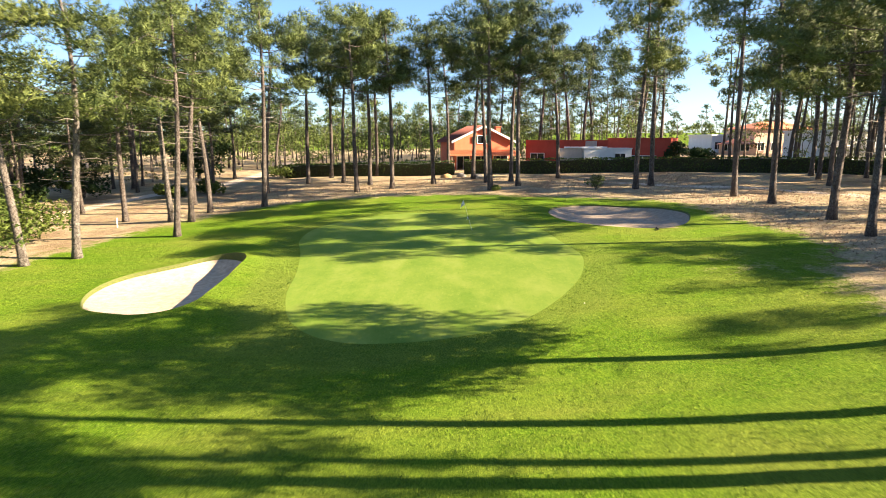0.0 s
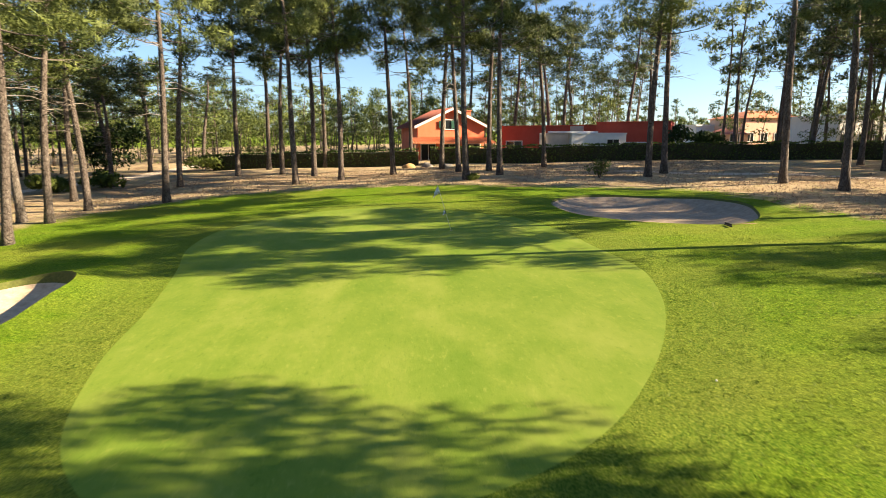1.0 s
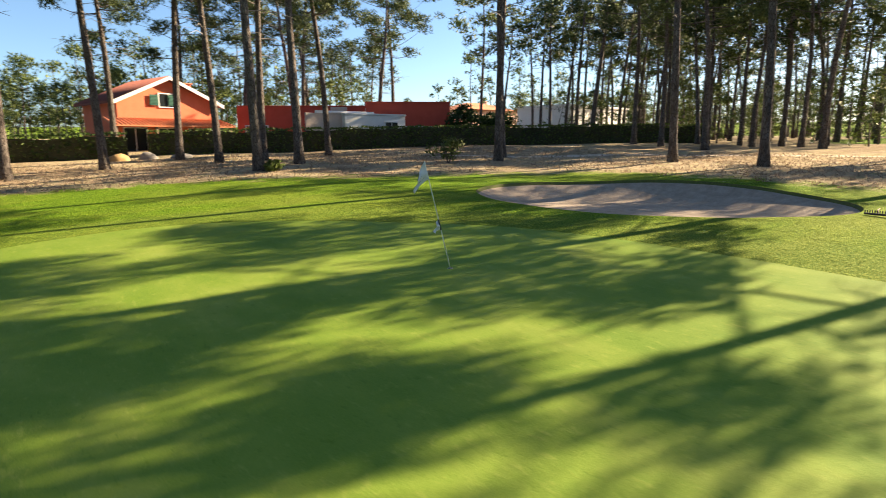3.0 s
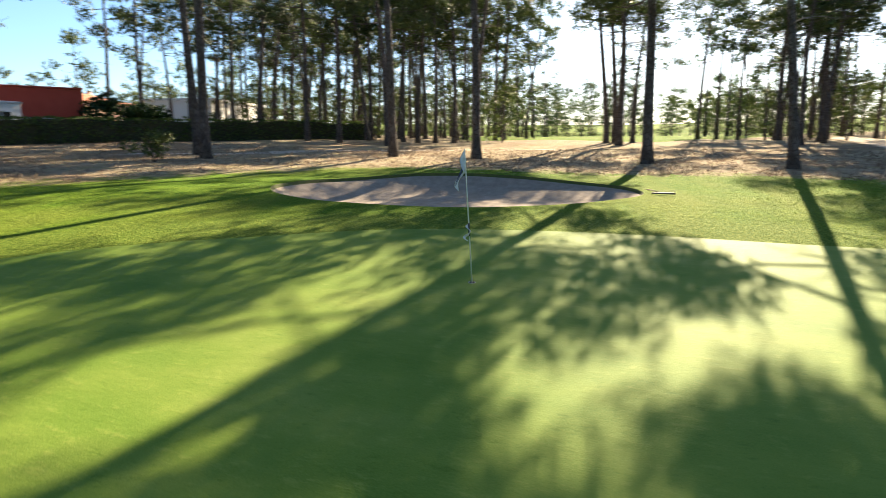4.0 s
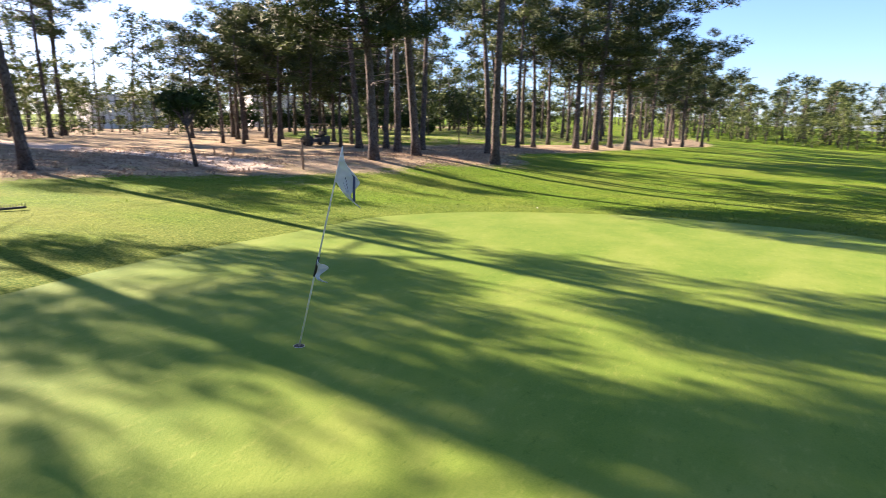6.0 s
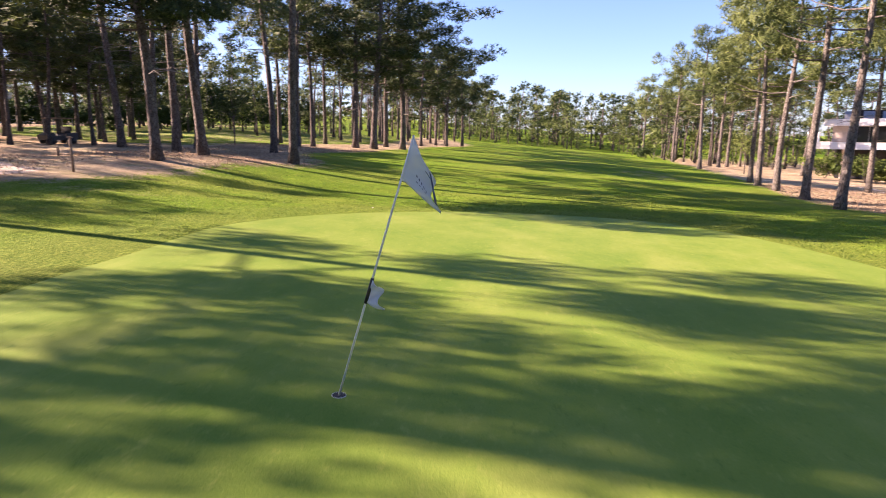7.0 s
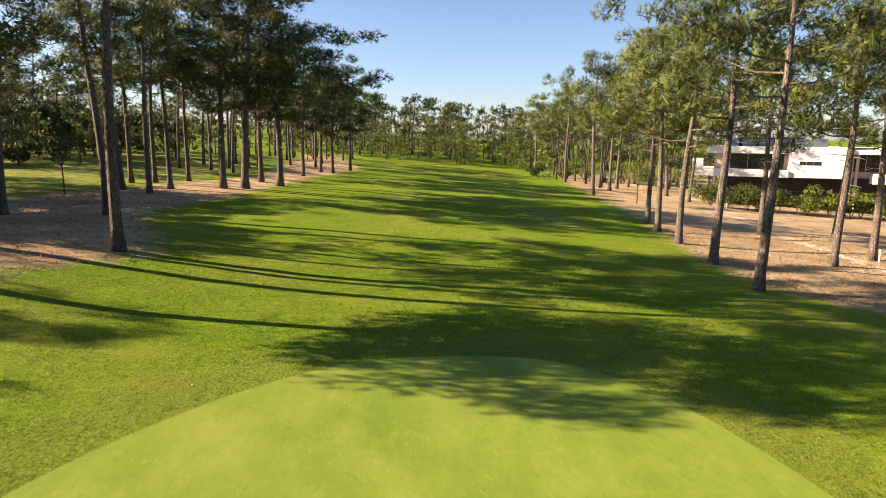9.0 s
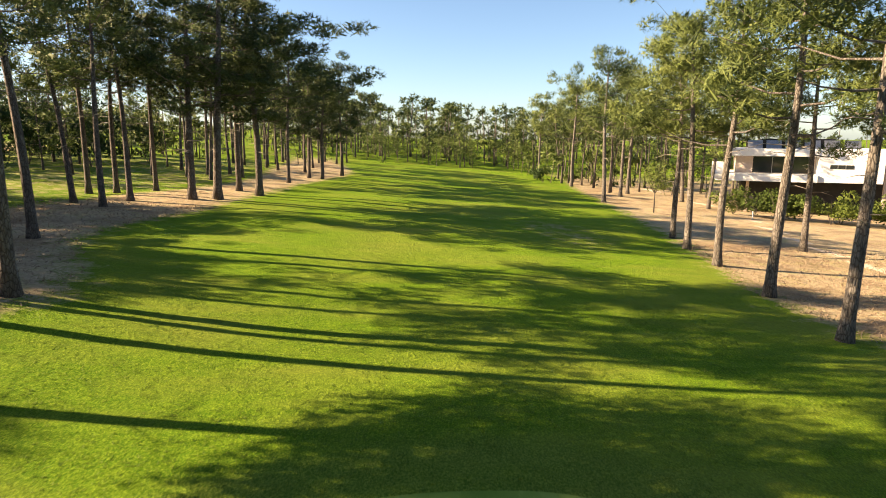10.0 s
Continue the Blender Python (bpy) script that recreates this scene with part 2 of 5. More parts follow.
M_POLE = simple("flagstick_paint", (0.72, 0.73, 0.66), (0.84, 0.84, 0.76), 5.0, 0.4)
M_BLACK = simple("black_plastic", (0.012, 0.012, 0.013), (0.03, 0.03, 0.032), 5.0, 0.5)
M_STONE = simple("pale_stone", (0.16, 0.15, 0.14), (0.30, 0.28, 0.26), 4.0, 0.9, 20, 0.01)
M_GLASS, nt, b = material("window_glass")
b.inputs["Base Color"].default_value = (0.02, 0.025, 0.03, 1)
b.inputs["Roughness"].default_value = 0.06
b.inputs["Specular IOR Level"].default_value = 0.8


# ---------------------------------------------------------------- mesh helpers
def mesh_from(name, verts, faces, mat, smooth=False):
    me = bpy.data.meshes.new(name)
    me.from_pydata([tuple(v) for v in verts], [], [tuple(f) for f in faces])
    me.materials.append(mat)
    if smooth:
        me.polygons.foreach_set("use_smooth", [True] * len(me.polygons))
    me.update()
    return me


def part_mesh(name, me, parent=None, label="", m=None):
    ob = new(name, me)
    if parent:
        ob.parent = parent
    if m is not None:
        ob.matrix_basis = m
    return tagged(ob, label)


def part(name, bm, mat, parent=None, label="", smooth=False):
    me = bpy.data.meshes.new(name)
    bm.to_mesh(me)
    bm.free()
    me.materials.append(mat)
    if smooth:
        me.polygons.foreach_set("use_smooth", [True] * len(me.polygons))
    return part_mesh(name, me, parent, label)


def box(bm, lo, hi, bevel=0.0):
    c = [(a + b) / 2 for a, b in zip(lo, hi)]
    s = [b - a for a, b in zip(lo, hi)]
    r = bmesh.ops.create_cube(bm, size=1.0, matrix=Matrix.Translation(c) @ Matrix.Diagonal((*s, 1)))
    if bevel:
        es = list({e for v in r["verts"] for e in v.link_edges})
        bmesh.ops.bevel(bm, geom=es, offset=bevel, segments=1, affect="EDGES")
    return bm


def new_box(lo, hi, bevel=0.0):
    return box(bmesh.new(), lo, hi, bevel)


def prism(pts, y0, y1):
    """A solid with the outline pts (x, z), from y0 to y1."""
    n = len(pts)
    v = [(x, y0, z) for x, z in pts] + [(x, y1, z) for x, z in pts]
    f = [tuple(range(n)), tuple(range(2 * n - 1, n - 1, -1))]
    f += [(i, i + n, (i + 1) % n + n, (i + 1) % n) for i in range(n)]
    bm = bmesh.new()
    vs = [bm.verts.new(p) for p in v]
    for q in f:
        bm.faces.new([vs[k] for k in q])
    bmesh.ops.recalc_face_normals(bm, faces=bm.faces)
    return bm


def tube(points, radii, sides=8, cap=True):
    """Vertices and faces of a tube along points."""
    pts = [Vector(p) for p in points]
    verts, faces = [], []
    for i, p in enumerate(pts):
        d = (pts[min(i + 1, len(pts) - 1)] - pts[max(i - 1, 0)]).normalized()
        a = d.orthogonal().normalized() if abs(d.z) < 0.9 else Vector((1, 0, 0)).cross(d).normalized()
        c = d.cross(a)
        for k in range(sides):
            t = 2 * math.pi * k / sides
            verts.append(p + (a * math.cos(t) + c * math.sin(t)) * radii[i])
    for i in range(len(pts) - 1):
        for k in range(sides):
            k2 = (k + 1) % sides
            faces.append((i * sides + k, i * sides + k2, (i + 1) * sides + k2, (i + 1) * sides + k))
    if cap:
        faces.append(tuple(range(sides))[::-1])
        faces.append(tuple((len(pts) - 1) * sides + k for k in range(sides)))
    return verts, faces


def joined(pieces):
    verts, faces = [], []
    for v, f in pieces:
        o = len(verts)
        verts += list(v)
        faces += [tuple(i + o for i in q) for q in f]
    return verts, faces


# ---------------------------------------------------------------- ground
def height(x, y):
    u, v = math.tanh(x / 60), math.tanh(y / 80)
    z = 2.9785 * u + 2.1358 * v - 0.4415 * u * u - 2.1010 * u * v + 1.9487 * v * v
    for cx, cy, a, s in ((13, -27.5, 0.55, 5.5), (8.5, -24, -0.35, 4.5), (4, 20, 0.25, 6), (24, 6, -0.15, 10), (-2, -22, -0.55, 9), (-26, -38, -0.12, 10)):
        z += a * math.exp(-((x - cx) ** 2 + (y - cy) ** 2) / (2 * s * s))
    k = min(1.0, max(0.0, (math.hypot(x, y) - 150) / 130))
    return z + 5.5 * k * k * (3 - 2 * k)


def closed_curve(ctrl, step):
    """A smooth closed outline through the control points."""
    p = [np.array(c, float) for c in ctrl]
    n, out = len(p), []
    for i in range(n):
        a, b_, c_, d_ = p[i - 1], p[i], p[(i + 1) % n], p[(i + 2) % n]
        k = max(2, int(np.linalg.norm(c_ - b_) / step))
        for j in range(k):
            t = j / k
            out.append(0.5 * (2 * b_ + (c_ - a) * t + (2 * a - 5 * b_ + 4 * c_ - d_) * t * t + (3 * b_ - a - 3 * c_ + d_) * t ** 3))
    return np.array(out)


def inside(poly, pts):
    x, y = pts[:, 0], pts[:, 1]
    res = np.zeros(len(pts), bool)
    x1, y1 = poly[:, 0], poly[:, 1]
    x2, y2 = np.roll(x1, -1), np.roll(y1, -1)
    for i in range(len(poly)):
        if y1[i] == y2[i]:
            continue
        c = (y1[i] > y) != (y2[i] > y)
        res ^= c & (x < (x2[i] - x1[i]) * (y - y1[i]) / (y2[i] - y1[i]) + x1[i])
    return res


def edge_distance(poly, pts):
    """Distance to the outline, negative inside."""
    a, b_ = poly, np.roll(poly, -1, 0)
    best = np.full(len(pts), 1e9)
    for p, q in zip(a, b_):
        d = q - p
        t = np.clip(((pts - p) @ d) / max(d @ d, 1e-9), 0, 1)
        e = pts - (p + t[:, None] * d)
        best = np.minimum(best, (e * e).sum(1))
    best = np.sqrt(best)
    return np.where(inside(poly, pts), -best, best)


def inset(poly, d):
    t = np.roll(poly, -1, 0) - np.roll(poly, 1, 0)
    t /= np.linalg.norm(t, axis=1)[:, None]
    n = np.stack([-t[:, 1], t[:, 0]], 1)
    area = 0.5 * np.sum(poly[:, 0] * np.roll(poly[:, 1], -1) - np.roll(poly[:, 0], -1) * poly[:, 1])
    return poly + n * d * (1 if area > 0 else -1)


GREEN = closed_curve([(4.6, -3.0), (4.7, -5.5), (4.9, -8.5), (4.5, -10.7), (3.6, -13.1), (2.0, -15.8), (-0.2, -18.2), (-3.0, -19.4),
                      (-6.6, -19.2), (-8.8, -16.9), (-9.8, -13.0), (-10.05, -9.0), (-10.6, -4.5), (-11.4, 0.2), (-10.8, 4.5), (-8.0, 8.0), (-4.0, 9.0),
                      (-0.5, 7.4), (2.2, 4.4), (3.6, 2.2), (4.3, -0.4)], 0.4)
BUNKER_1 = closed_curve([(-19.7, -10.6), (-18.6, -13.3), (-16.4, -14.6), (-14.6, -14.9), (-13.6, -13.9), (-13.4, -12.0), (-13.3, -9.6),
                         (-13.2, -6.6), (-14.1, -4.5), (-15.7, -3.9), (-17.4, -5.6), (-19.3, -7.8)], 0.22)
BUNKER_2 = closed_curve([(7.6, 8.2), (6.6, 6.4), (6.4, 4.4), (6.6, 2.4), (7.2, 0.8), (8.4, -0.9), (10.4, -2.5), (12.2, -2.7), (13.8, -1.6),
                         (15.2, 0.6), (16.2, 3.4), (15.3, 6.3), (12.4, 8.5), (9.8, 9.2)], 0.22)
# outline of the grass: green surround, approach and fairway
GRASS = closed_curve([(-26.4, 2.4), (-22.8, 10.5), (-18.6, 16.3), (-11.8, 20.3), (-3.0, 19.6), (5.0, 16.0), (12.2, 13.4), (17.2, 10.2),
                      (17.8, 4.6), (17.6, -1.0), (18.2, -6.0), (17.0, -11.6), (14.0, -15.2), (12.4, -20.0), (11.6, -26.0), (8.8, -31.0), (10.5, -36.0), (12.8, -41.0),
                      (13.0, -47.0), (11.4, -53.0), (9.9, -60.0), (9.0, -67.0), (7.5, -75.0), (5.6, -85.0), (3.4, -95.0), (2.0, -110), (4, -150), (-6, -185), (-26, -190), (-34, -170), (-40, -140),
                      (-34.0, -100.0), (-29.5, -73.0), (-25.6, -52.0), (-22.0, -38.0), (-21.5, -29.0), (-25.0, -20.0), (-28.6, -7.0)], 1.0)
LEFT_FAIRWAY = closed_curve([(24, -47), (19.0, -62), (14.0, -76), (13, -100), (20, -150), (45, -160), (60, -110), (56, -70), (46, -52), (34, -44)], 1.5)
EAST_GRASS = closed_curve([(52, 6), (58, 16), (90, 22), (160, 18), (160, -20), (90, -24), (60, -10), (52, -2)], 2.0)
CART_PATH = [(60, -23), (42, -20.5), (32, -19.0), (27, -20.0), (21.5, -18.6), (17.5, -17.4)]
SIDE_PATH = [(18, 24), (22, 20.8), (29, 16.2), (32, 9.5), (36, 3)]
WEST_PATH = [(-38, 14), (-34.8, 25), (-32.6, 31.4), (-27.5, 40), (-25.5, 55), (-26, 75)]
SW_PATH = [(-30, -26), (-32.5, -34), (-35, -44), (-38, -57), (-46, -77), (-49, -99), (-52, -130)]


def line_distance(line, pts):
    best = np.full(len(pts), 1e9)
    for p, q in zip(line[:-1], line[1:]):
        p, q = np.array(p, float), np.array(q, float)
        d = q - p
        t = np.clip(((pts - p) @ d) / (d @ d), 0, 1)
        e = pts - (p + t[:, None] * d)
        best = np.minimum(best, (e * e).sum(1))
    return np.sqrt(best)


def spaced(lo, hi, near_lo, near_hi, step, grow, first=None):
    c = list(np.arange(near_lo, near_hi + step / 2, step))
    s = step
    while c[-1] < hi:
        s *= grow
        c.append(c[-1] + s)
    s = step
    while c[0] > lo:
        s *= grow
        c.insert(0, c[0] - s)
    return np.array(c)


def build_ground():
    from mathutils.geometry import delaunay_2d_cdt
    rng = np.random.RandomState(4)
    xs, ys = spaced(-900, 900, -32, 28, 0.9, 1.10), spaced(-900, 900, -60, 30, 0.9, 1.10)
    grid = np.array([(x, y) for x in xs for y in ys])
    near = (np.abs(grid[:, 0]) < 60) & (np.abs(grid[:, 1]) < 80)
    grid[near] += rng.uniform(-0.2, 0.2, (near.sum(), 2))
    loops, keep = [], np.ones(len(grid), bool)
    for o, rings in ((GREEN, (0.0, -1.7)), (BUNKER_1, (0.0, 0.07, 0.45, 0.95, 1.5)), (BUNKER_2, (0.0, 0.07, 0.45, 0.95, 1.5))):
        d = np.full(len(grid), 9.0)
        close = (np.abs(grid[:, 0]) < 30) & (np.abs(grid[:, 1]) < 30)
        d[close] = edge_distance(o, grid[close])
        keep &= ~((d > -1.75) & (d < 0.3) if len(rings) > 2 else (np.abs(d) < 0.3) | (np.abs(d - 1.7) < 0.25))
        for r in rings:
            loops.append(inset(o, r) if abs(r) < 0.3 else inset(o, r)[::2])
    pts = list(map(tuple, grid[keep]))
    edges = []
    for lp in loops:
        s = len(pts)
        pts += [tuple(q) for q in lp]
        edges += [(s + i, s + (i + 1) % len(lp)) for i in range(len(lp))]
    res = delaunay_2d_cdt([Vector(q) for q in pts], edges, [], 0, 1e-5)
    co = np.array([(v.x, v.y) for v in res[0]])
    tris = np.array(res[2])
    z = np.array([height(x, y) for x, y in co])
    far = np.maximum(np.abs(co[:, 0]), np.abs(co[:, 1]))
    # gentle unevenness away from the green
    uneven = np.array([noise.noise(Vector((x * 0.11, y * 0.11, 0))) * 0.22 + noise.noise(Vector((x * 0.5, y * 0.5, 3))) * 0.05 for x, y in co])
    dg = np.full(len(co), 50.0)
    sel = far < 60
    dg[sel] = edge_distance(GREEN, co[sel])
    z += uneven * np.clip((dg - 1.0) / 14.0, 0, 1) * np.clip((200 - far) / 100, 0, 1)
    zone = np.zeros(len(tris), int)
    cen = co[tris].mean(1)
    zone[inside(GREEN, cen)] = 1
    for k, o in ((2, BUNKER_1), (3, BUNKER_2)):
        d = np.full(len(co), 9.0)
        d[sel] = edge_distance(o, co[sel])
        # turf rim, higher on the east side, and a level sand floor below it
        mid_p = o.mean(0)
        east = np.clip((co[:, 0] - mid_p[0]) / 3.0, 0, 1)
        north = np.clip((co[:, 1] + 9.6) / 1.8, 0, 1)
        rim, width = (0.05 + (0.20 + 0.18 * north) * east if k == 2 else 0.02 + 0 * east), 1.4 + 1.6 * east
        z += np.where((d >= -0.03) & (d < width), rim * (1 - np.clip(d, 0, None) / width) ** 2, 0)
        floor = height(*(mid_p + (-3.0, 0))) - (0.5 if k == 2 else 0.48)
        w = np.clip((-d - 0.03) / 1.7, 0, 1) ** 0.75
        z = np.where(d < -0.03, (z - (0.14 if k == 2 else 0.05)) * (1 - w) + floor * w, z)
        zone[inside(inset(o, 0.035), cen)] = k
        zone[inside(o, cen) & (zone == 0)] = 4
        zone[inside(o, cen) & (zone == k) & (np.array(d[tris].max(1)) > -0.03)] = 4
    ds = edge_distance(GRASS, co)
    dl = np.minimum(edge_distance(LEFT_FAIRWAY, co), edge_distance(EAST_GRASS, co))
    dry = np.clip(0.5 + np.minimum(ds, dl) / 6.5, 0, 1)
    patch = 0.40 * np.exp(-(((co[:, 0] + 17) / 7.0) ** 2 + ((co[:, 1] + 55) / 13.0) ** 2))
    patch += 0.36 * np.exp(-(((co[:, 0] - 12) / 5.0) ** 2 + ((co[:, 1] + 14) / 6.0) ** 2))
    patch += 0.42 * np.clip(0.5 - edge_distance(LEFT_FAIRWAY, co) / 6, 0, 1)
    dry = np.maximum(dry, patch)
    wood = np.clip((far - 110) / 60, 0, 1)
    dry = dry * (1 - 0.85 * wood)
    collar = np.clip((2.25 - dg) / 0.6, 0, 1)
    path = np.zeros(len(co))
    for line, w in ((CART_PATH, 1.6), (SIDE_PATH, 0.6), (WEST_PATH, 1.2), (SW_PATH, 0.5)):
        path = np.maximum(path, np.clip(0.5 + (w - line_distance(line, co)) / 1.2, 0, 1))
    out = []
    for k, name, mat in ((0, "ground", M_GROUND), (1, "putting_green", M_GREEN), (2, "bunker", M_SAND), (3, "bunker", M_SAND_SHADED), (4, "bunker_edge", M_LIP)):
        t = tris[zone == k]
        used, inv = np.unique(t, return_inverse=True)
        me = mesh_from(name, np.column_stack([co[used], z[used]]), inv.reshape(-1, 3), mat, True)
        for an, av in (("dry", dry), ("path", path), ("collar", collar)):
            me.attributes.new(an, "FLOAT", "POINT").data.foreach_set("value", av[used].astype(np.float32))
        out.append(new(name, me))
    return out, co, z, tris


(g_ob, green_ob, bunk1_ob, bunk2_ob, lip_ob), G_CO, G_Z, G_TRIS = build_ground()
tagged(g_ob, "mown grass and dry pine-needle soil of the golf course", "ground", kind="structure")
tagged(green_ob, "closely mown pale green putting surface with faint stripes", "putting green", kind="structure")
tagged(bunk1_ob, "sunlit pale sand bunker beside the putting green", "bunker", kind="structure")
tagged(bunk2_ob, "sand bunker behind the flag, tree shade darkened into its greyish sand colour", "bunker", kind="structure")
tagged(lip_ob, "dark turf lip round the sand bunkers", "trim", kind="structure")
_bvh = None


def ground_z(x, y):
    """Height of the built ground."""
    global _bvh
    if _bvh is None:
        from mathutils.bvhtree import BVHTree
        _bvh = BVHTree.FromPolygons([(a, b_, c_) for (a, b_), c_ in zip(G_CO, G_Z)], G_TRIS.tolist())
    hit = _bvh.ray_cast(Vector((x, y, 60)), Vector((0, 0, -1)))
    return hit[0].z if hit[0] else height(x, y)


# ---------------------------------------------------------------- pines
def unit(a):
    return a / (np.linalg.norm(a, axis=1)[:, None] + 1e-9)


def needle_cloud(rng, centres, radii, per, size, flat=0.65, blades=6, width=0.1, core=7):
    """Tufts of narrow needles standing on the outside of clumps, round larger inner blades added to block light and
    darken the heart: corners and normals.
    """
    squash = np.array([1, 1, flat])
    up = np.array([0, 0, 1.0])
    C, R = np.array(centres), np.array(radii)

    def blade(p, n, L, w, wide, turn):
        side = unit(np.cross(w, n + rng.normal(scale=turn, size=n.shape)))
        a, b_, c_ = p - w * L * 0.3 + side * L * wide, p - w * L * 0.3 - side * L * wide, p + w * L * 0.7
        flip = (np.cross(b_ - a, c_ - a) * n).sum(1) < 0
        a[flip], b_[flip] = b_[flip], a[flip].copy()
        m = unit(n * 0.9 + up * 0.12 + rng.normal(scale=0.22, size=n.shape))
        V.append(np.stack([a, b_, c_], 1).reshape(-1, 3))
        N.append(np.repeat(m, 3, 0))

    V, N = [], []
    if core:
        c, r = np.repeat(C, core, 0), np.repeat(R, core)[:, None]
        n = unit(rng.normal(size=c.shape) + up * 0.1)
        tang = unit(np.cross(n, rng.normal(size=c.shape)))
        blade(c + n * squash * r * 0.45, n, r * 0.9, unit(tang + n * 0.2), 0.05, 0.3)
    k = np.maximum(4, (per * (R / 0.8) ** 2).astype(int))
    c, r = np.repeat(C, k, 0), np.repeat(R, k)[:, None]
    d = rng.normal(size=c.shape)
    d[:, 2] = np.where(d[:, 2] < -0.5, d[:, 2] * 0.5, d[:, 2])
    d = unit(d)
    n = unit(d * np.array([1, 1, 1.3]))
    p = c + d * squash * r * rng.uniform(0.4, 1.0, (len(c), 1)) ** 0.5
    for _ in range(blades):
        tang = unit(np.cross(n, rng.normal(size=n.shape)))
        w = unit(tang * 0.9 + n * rng.uniform(0.1, 0.9, (len(n), 1)) + up * 0.3)
        blade(p, n, size * rng.uniform(0.6, 1.25, (len(n), 1)), w, width, 0.5)
    return np.concatenate(V), np.concatenate(N)


def cloud_mesh(name, V, mat, normals=None):
    n = len(V) // 3
    me = bpy.data.meshes.new(name)
    me.vertices.add(len(V))
    me.vertices.foreach_set("co", V.astype(np.float32).ravel())
    me.loops.add(len(V))
    me.loops.foreach_set("vertex_index", np.arange(len(V), dtype=np.int32))
    me.polygons.add(n)
    me.polygons.foreach_set("loop_start", np.arange(0, 3 * n, 3, dtype=np.int32))
    me.materials.append(mat)
    me.update(calc_edges=True)
    if normals is not None:   # shaded by the clump rather than by the single needle
        me.polygons.foreach_set("use_smooth", [True] * n)
        me.attributes.new("custom_normal", "FLOAT_VECTOR", "POINT").data.foreach_set("vector", normals.astype(np.float32).ravel())
        me.update()
    return me


def pine_shape(seed, H=18.0, crown=0.52, spread=3.4, limbs=13, per=29, size=0.46, r0=0.24, sides=8, stubs=16, dense=1.0, core=7, bias=0.0, cone=0.0, low=1.0, blades=6, width=0.1, seg=14):
    """Trunk, limbs and needle clumps of one pine, base at the origin."""
    rng = np.random.RandomState(seed)
    ph = rng.uniform(0, 6.28, 4)
    amp = rng.uniform(0.15, 0.55)
    n = seg
    axis, rad = [], []
    for i in range(n + 1):
        t = i / n
        z = -0.35 + (H * 0.95 + 0.35) * t
        bend = amp * t ** 0.8
        axis.append((bend * math.sin(2.2 * t * 2 + ph[0]) - bend * math.sin(ph[0]), bend * math.sin(1.7 * t * 2 + ph[1]) - bend * math.sin(ph[1]), z))
        flare = 1 + 0.55 * math.exp(-max(z, 0) / 0.35)
        rad.append(r0 * flare * (1 - 0.72 * t ** 1.25))
    A = np.array(axis)

    def on_trunk(z):
        k = (z + 0.35) / (H * 0.95 + 0.35) * n
        i = min(int(k), n - 1)
        return A[i] + (A[i + 1] - A[i]) * (k - i)

    wood, dead = [], []
    centres, radii = [], []
    for i in range(limbs):
        t = ((i + rng.uniform(0, 0.8)) / limbs) ** low
        z = H * (crown + (0.95 - crown) * t)
        a = i * 2.4 + rng.uniform(-0.6, 0.6)
        # widest above the middle of the crown
        reach = spread * (0.55 + 0.75 * math.sin(math.pi * min(1, 0.25 + 0.72 * t))) * rng.uniform(0.65, 1.15) * (1 - 0.45 * max(0, t - 0.6) / 0.4)
        p0 = on_trunk(z)
        reach *= (1 + bias * math.sin(a)) * (1 - cone * t)
        rise = reach * rng.uniform(0.05, 0.45) + t * reach * 0.25
        dirv = np.array([math.cos(a), math.sin(a), 0])
        side = np.array([-math.sin(a), math.cos(a), 0]) * rng.uniform(-0.25, 0.25) * reach
        pts = [p0 + dirv * reach * s + side * s * s + np.array([0, 0, rise * s ** 1.6 - 0.25 * math.sin(math.pi * s)]) for s in (0, 0.25, 0.5, 0.75, 1.0)]
        rb = r0 * (0.25 - 0.11 * t)
        wood.append(tube(pts, [rb, rb * 0.75, rb * 0.5, rb * 0.32, rb * 0.14], 5, False))
        k = max(2, int(reach * 1.12 * dense))
        for j in range(k):
            s = rng.uniform(0.3, 1.08)
            q = p0 + dirv * reach * s + side * s * s + np.array([0, 0, rise * s ** 1.6])
            q = q + rng.normal(scale=(0.45, 0.45, 0.3)) + np.array([0, 0, 0.25])
            centres.append(q)
            radii.append(rng.uniform(0.55, 1.2))
    for j in range(int(9 * dense)):
        q = on_trunk(H * rng.uniform(0.86, 0.95)) + rng.normal(scale=(0.8, 0.8, 0.35)) + np.array([0, 0, 0.4])
        centres.append(q)
        radii.append(rng.uniform(0.6, 1.0))
    for i in range(stubs):   # dead lower branches
        z = H * crown * (0.5 + 0.7 * rng.uniform() ** 0.6)
        a = rng.uniform(0, 6.28)
        L = rng.uniform(0.5, 2.4)
        p0 = on_trunk(z)
        pts = [p0 + np.array([math.cos(a) * L * s, math.sin(a) * L * s, L * (0.25 * s - 0.35 * s * s)]) for s in (0, 0.5, 1)]
        dead.append(tube(pts, [0.028, 0.018, 0.006], 3, False))
        for q, tw in ((0.45, 0.9), (0.7, -0.8)):
            if L > 0.9:
                e = p0 + (pts[1] - p0) * (q / 0.5)
                dead.append(tube([e, e + np.array([math.cos(a + tw), math.sin(a + tw), 0.1]) * L * 0.4], [0.012, 0.004], 3, False))
    tr = tube(axis, rad, sides)
    leaf = needle_cloud(rng, centres, radii, per, size, blades=blades, width=width, core=core)
    return tr, wood, dead, leaf


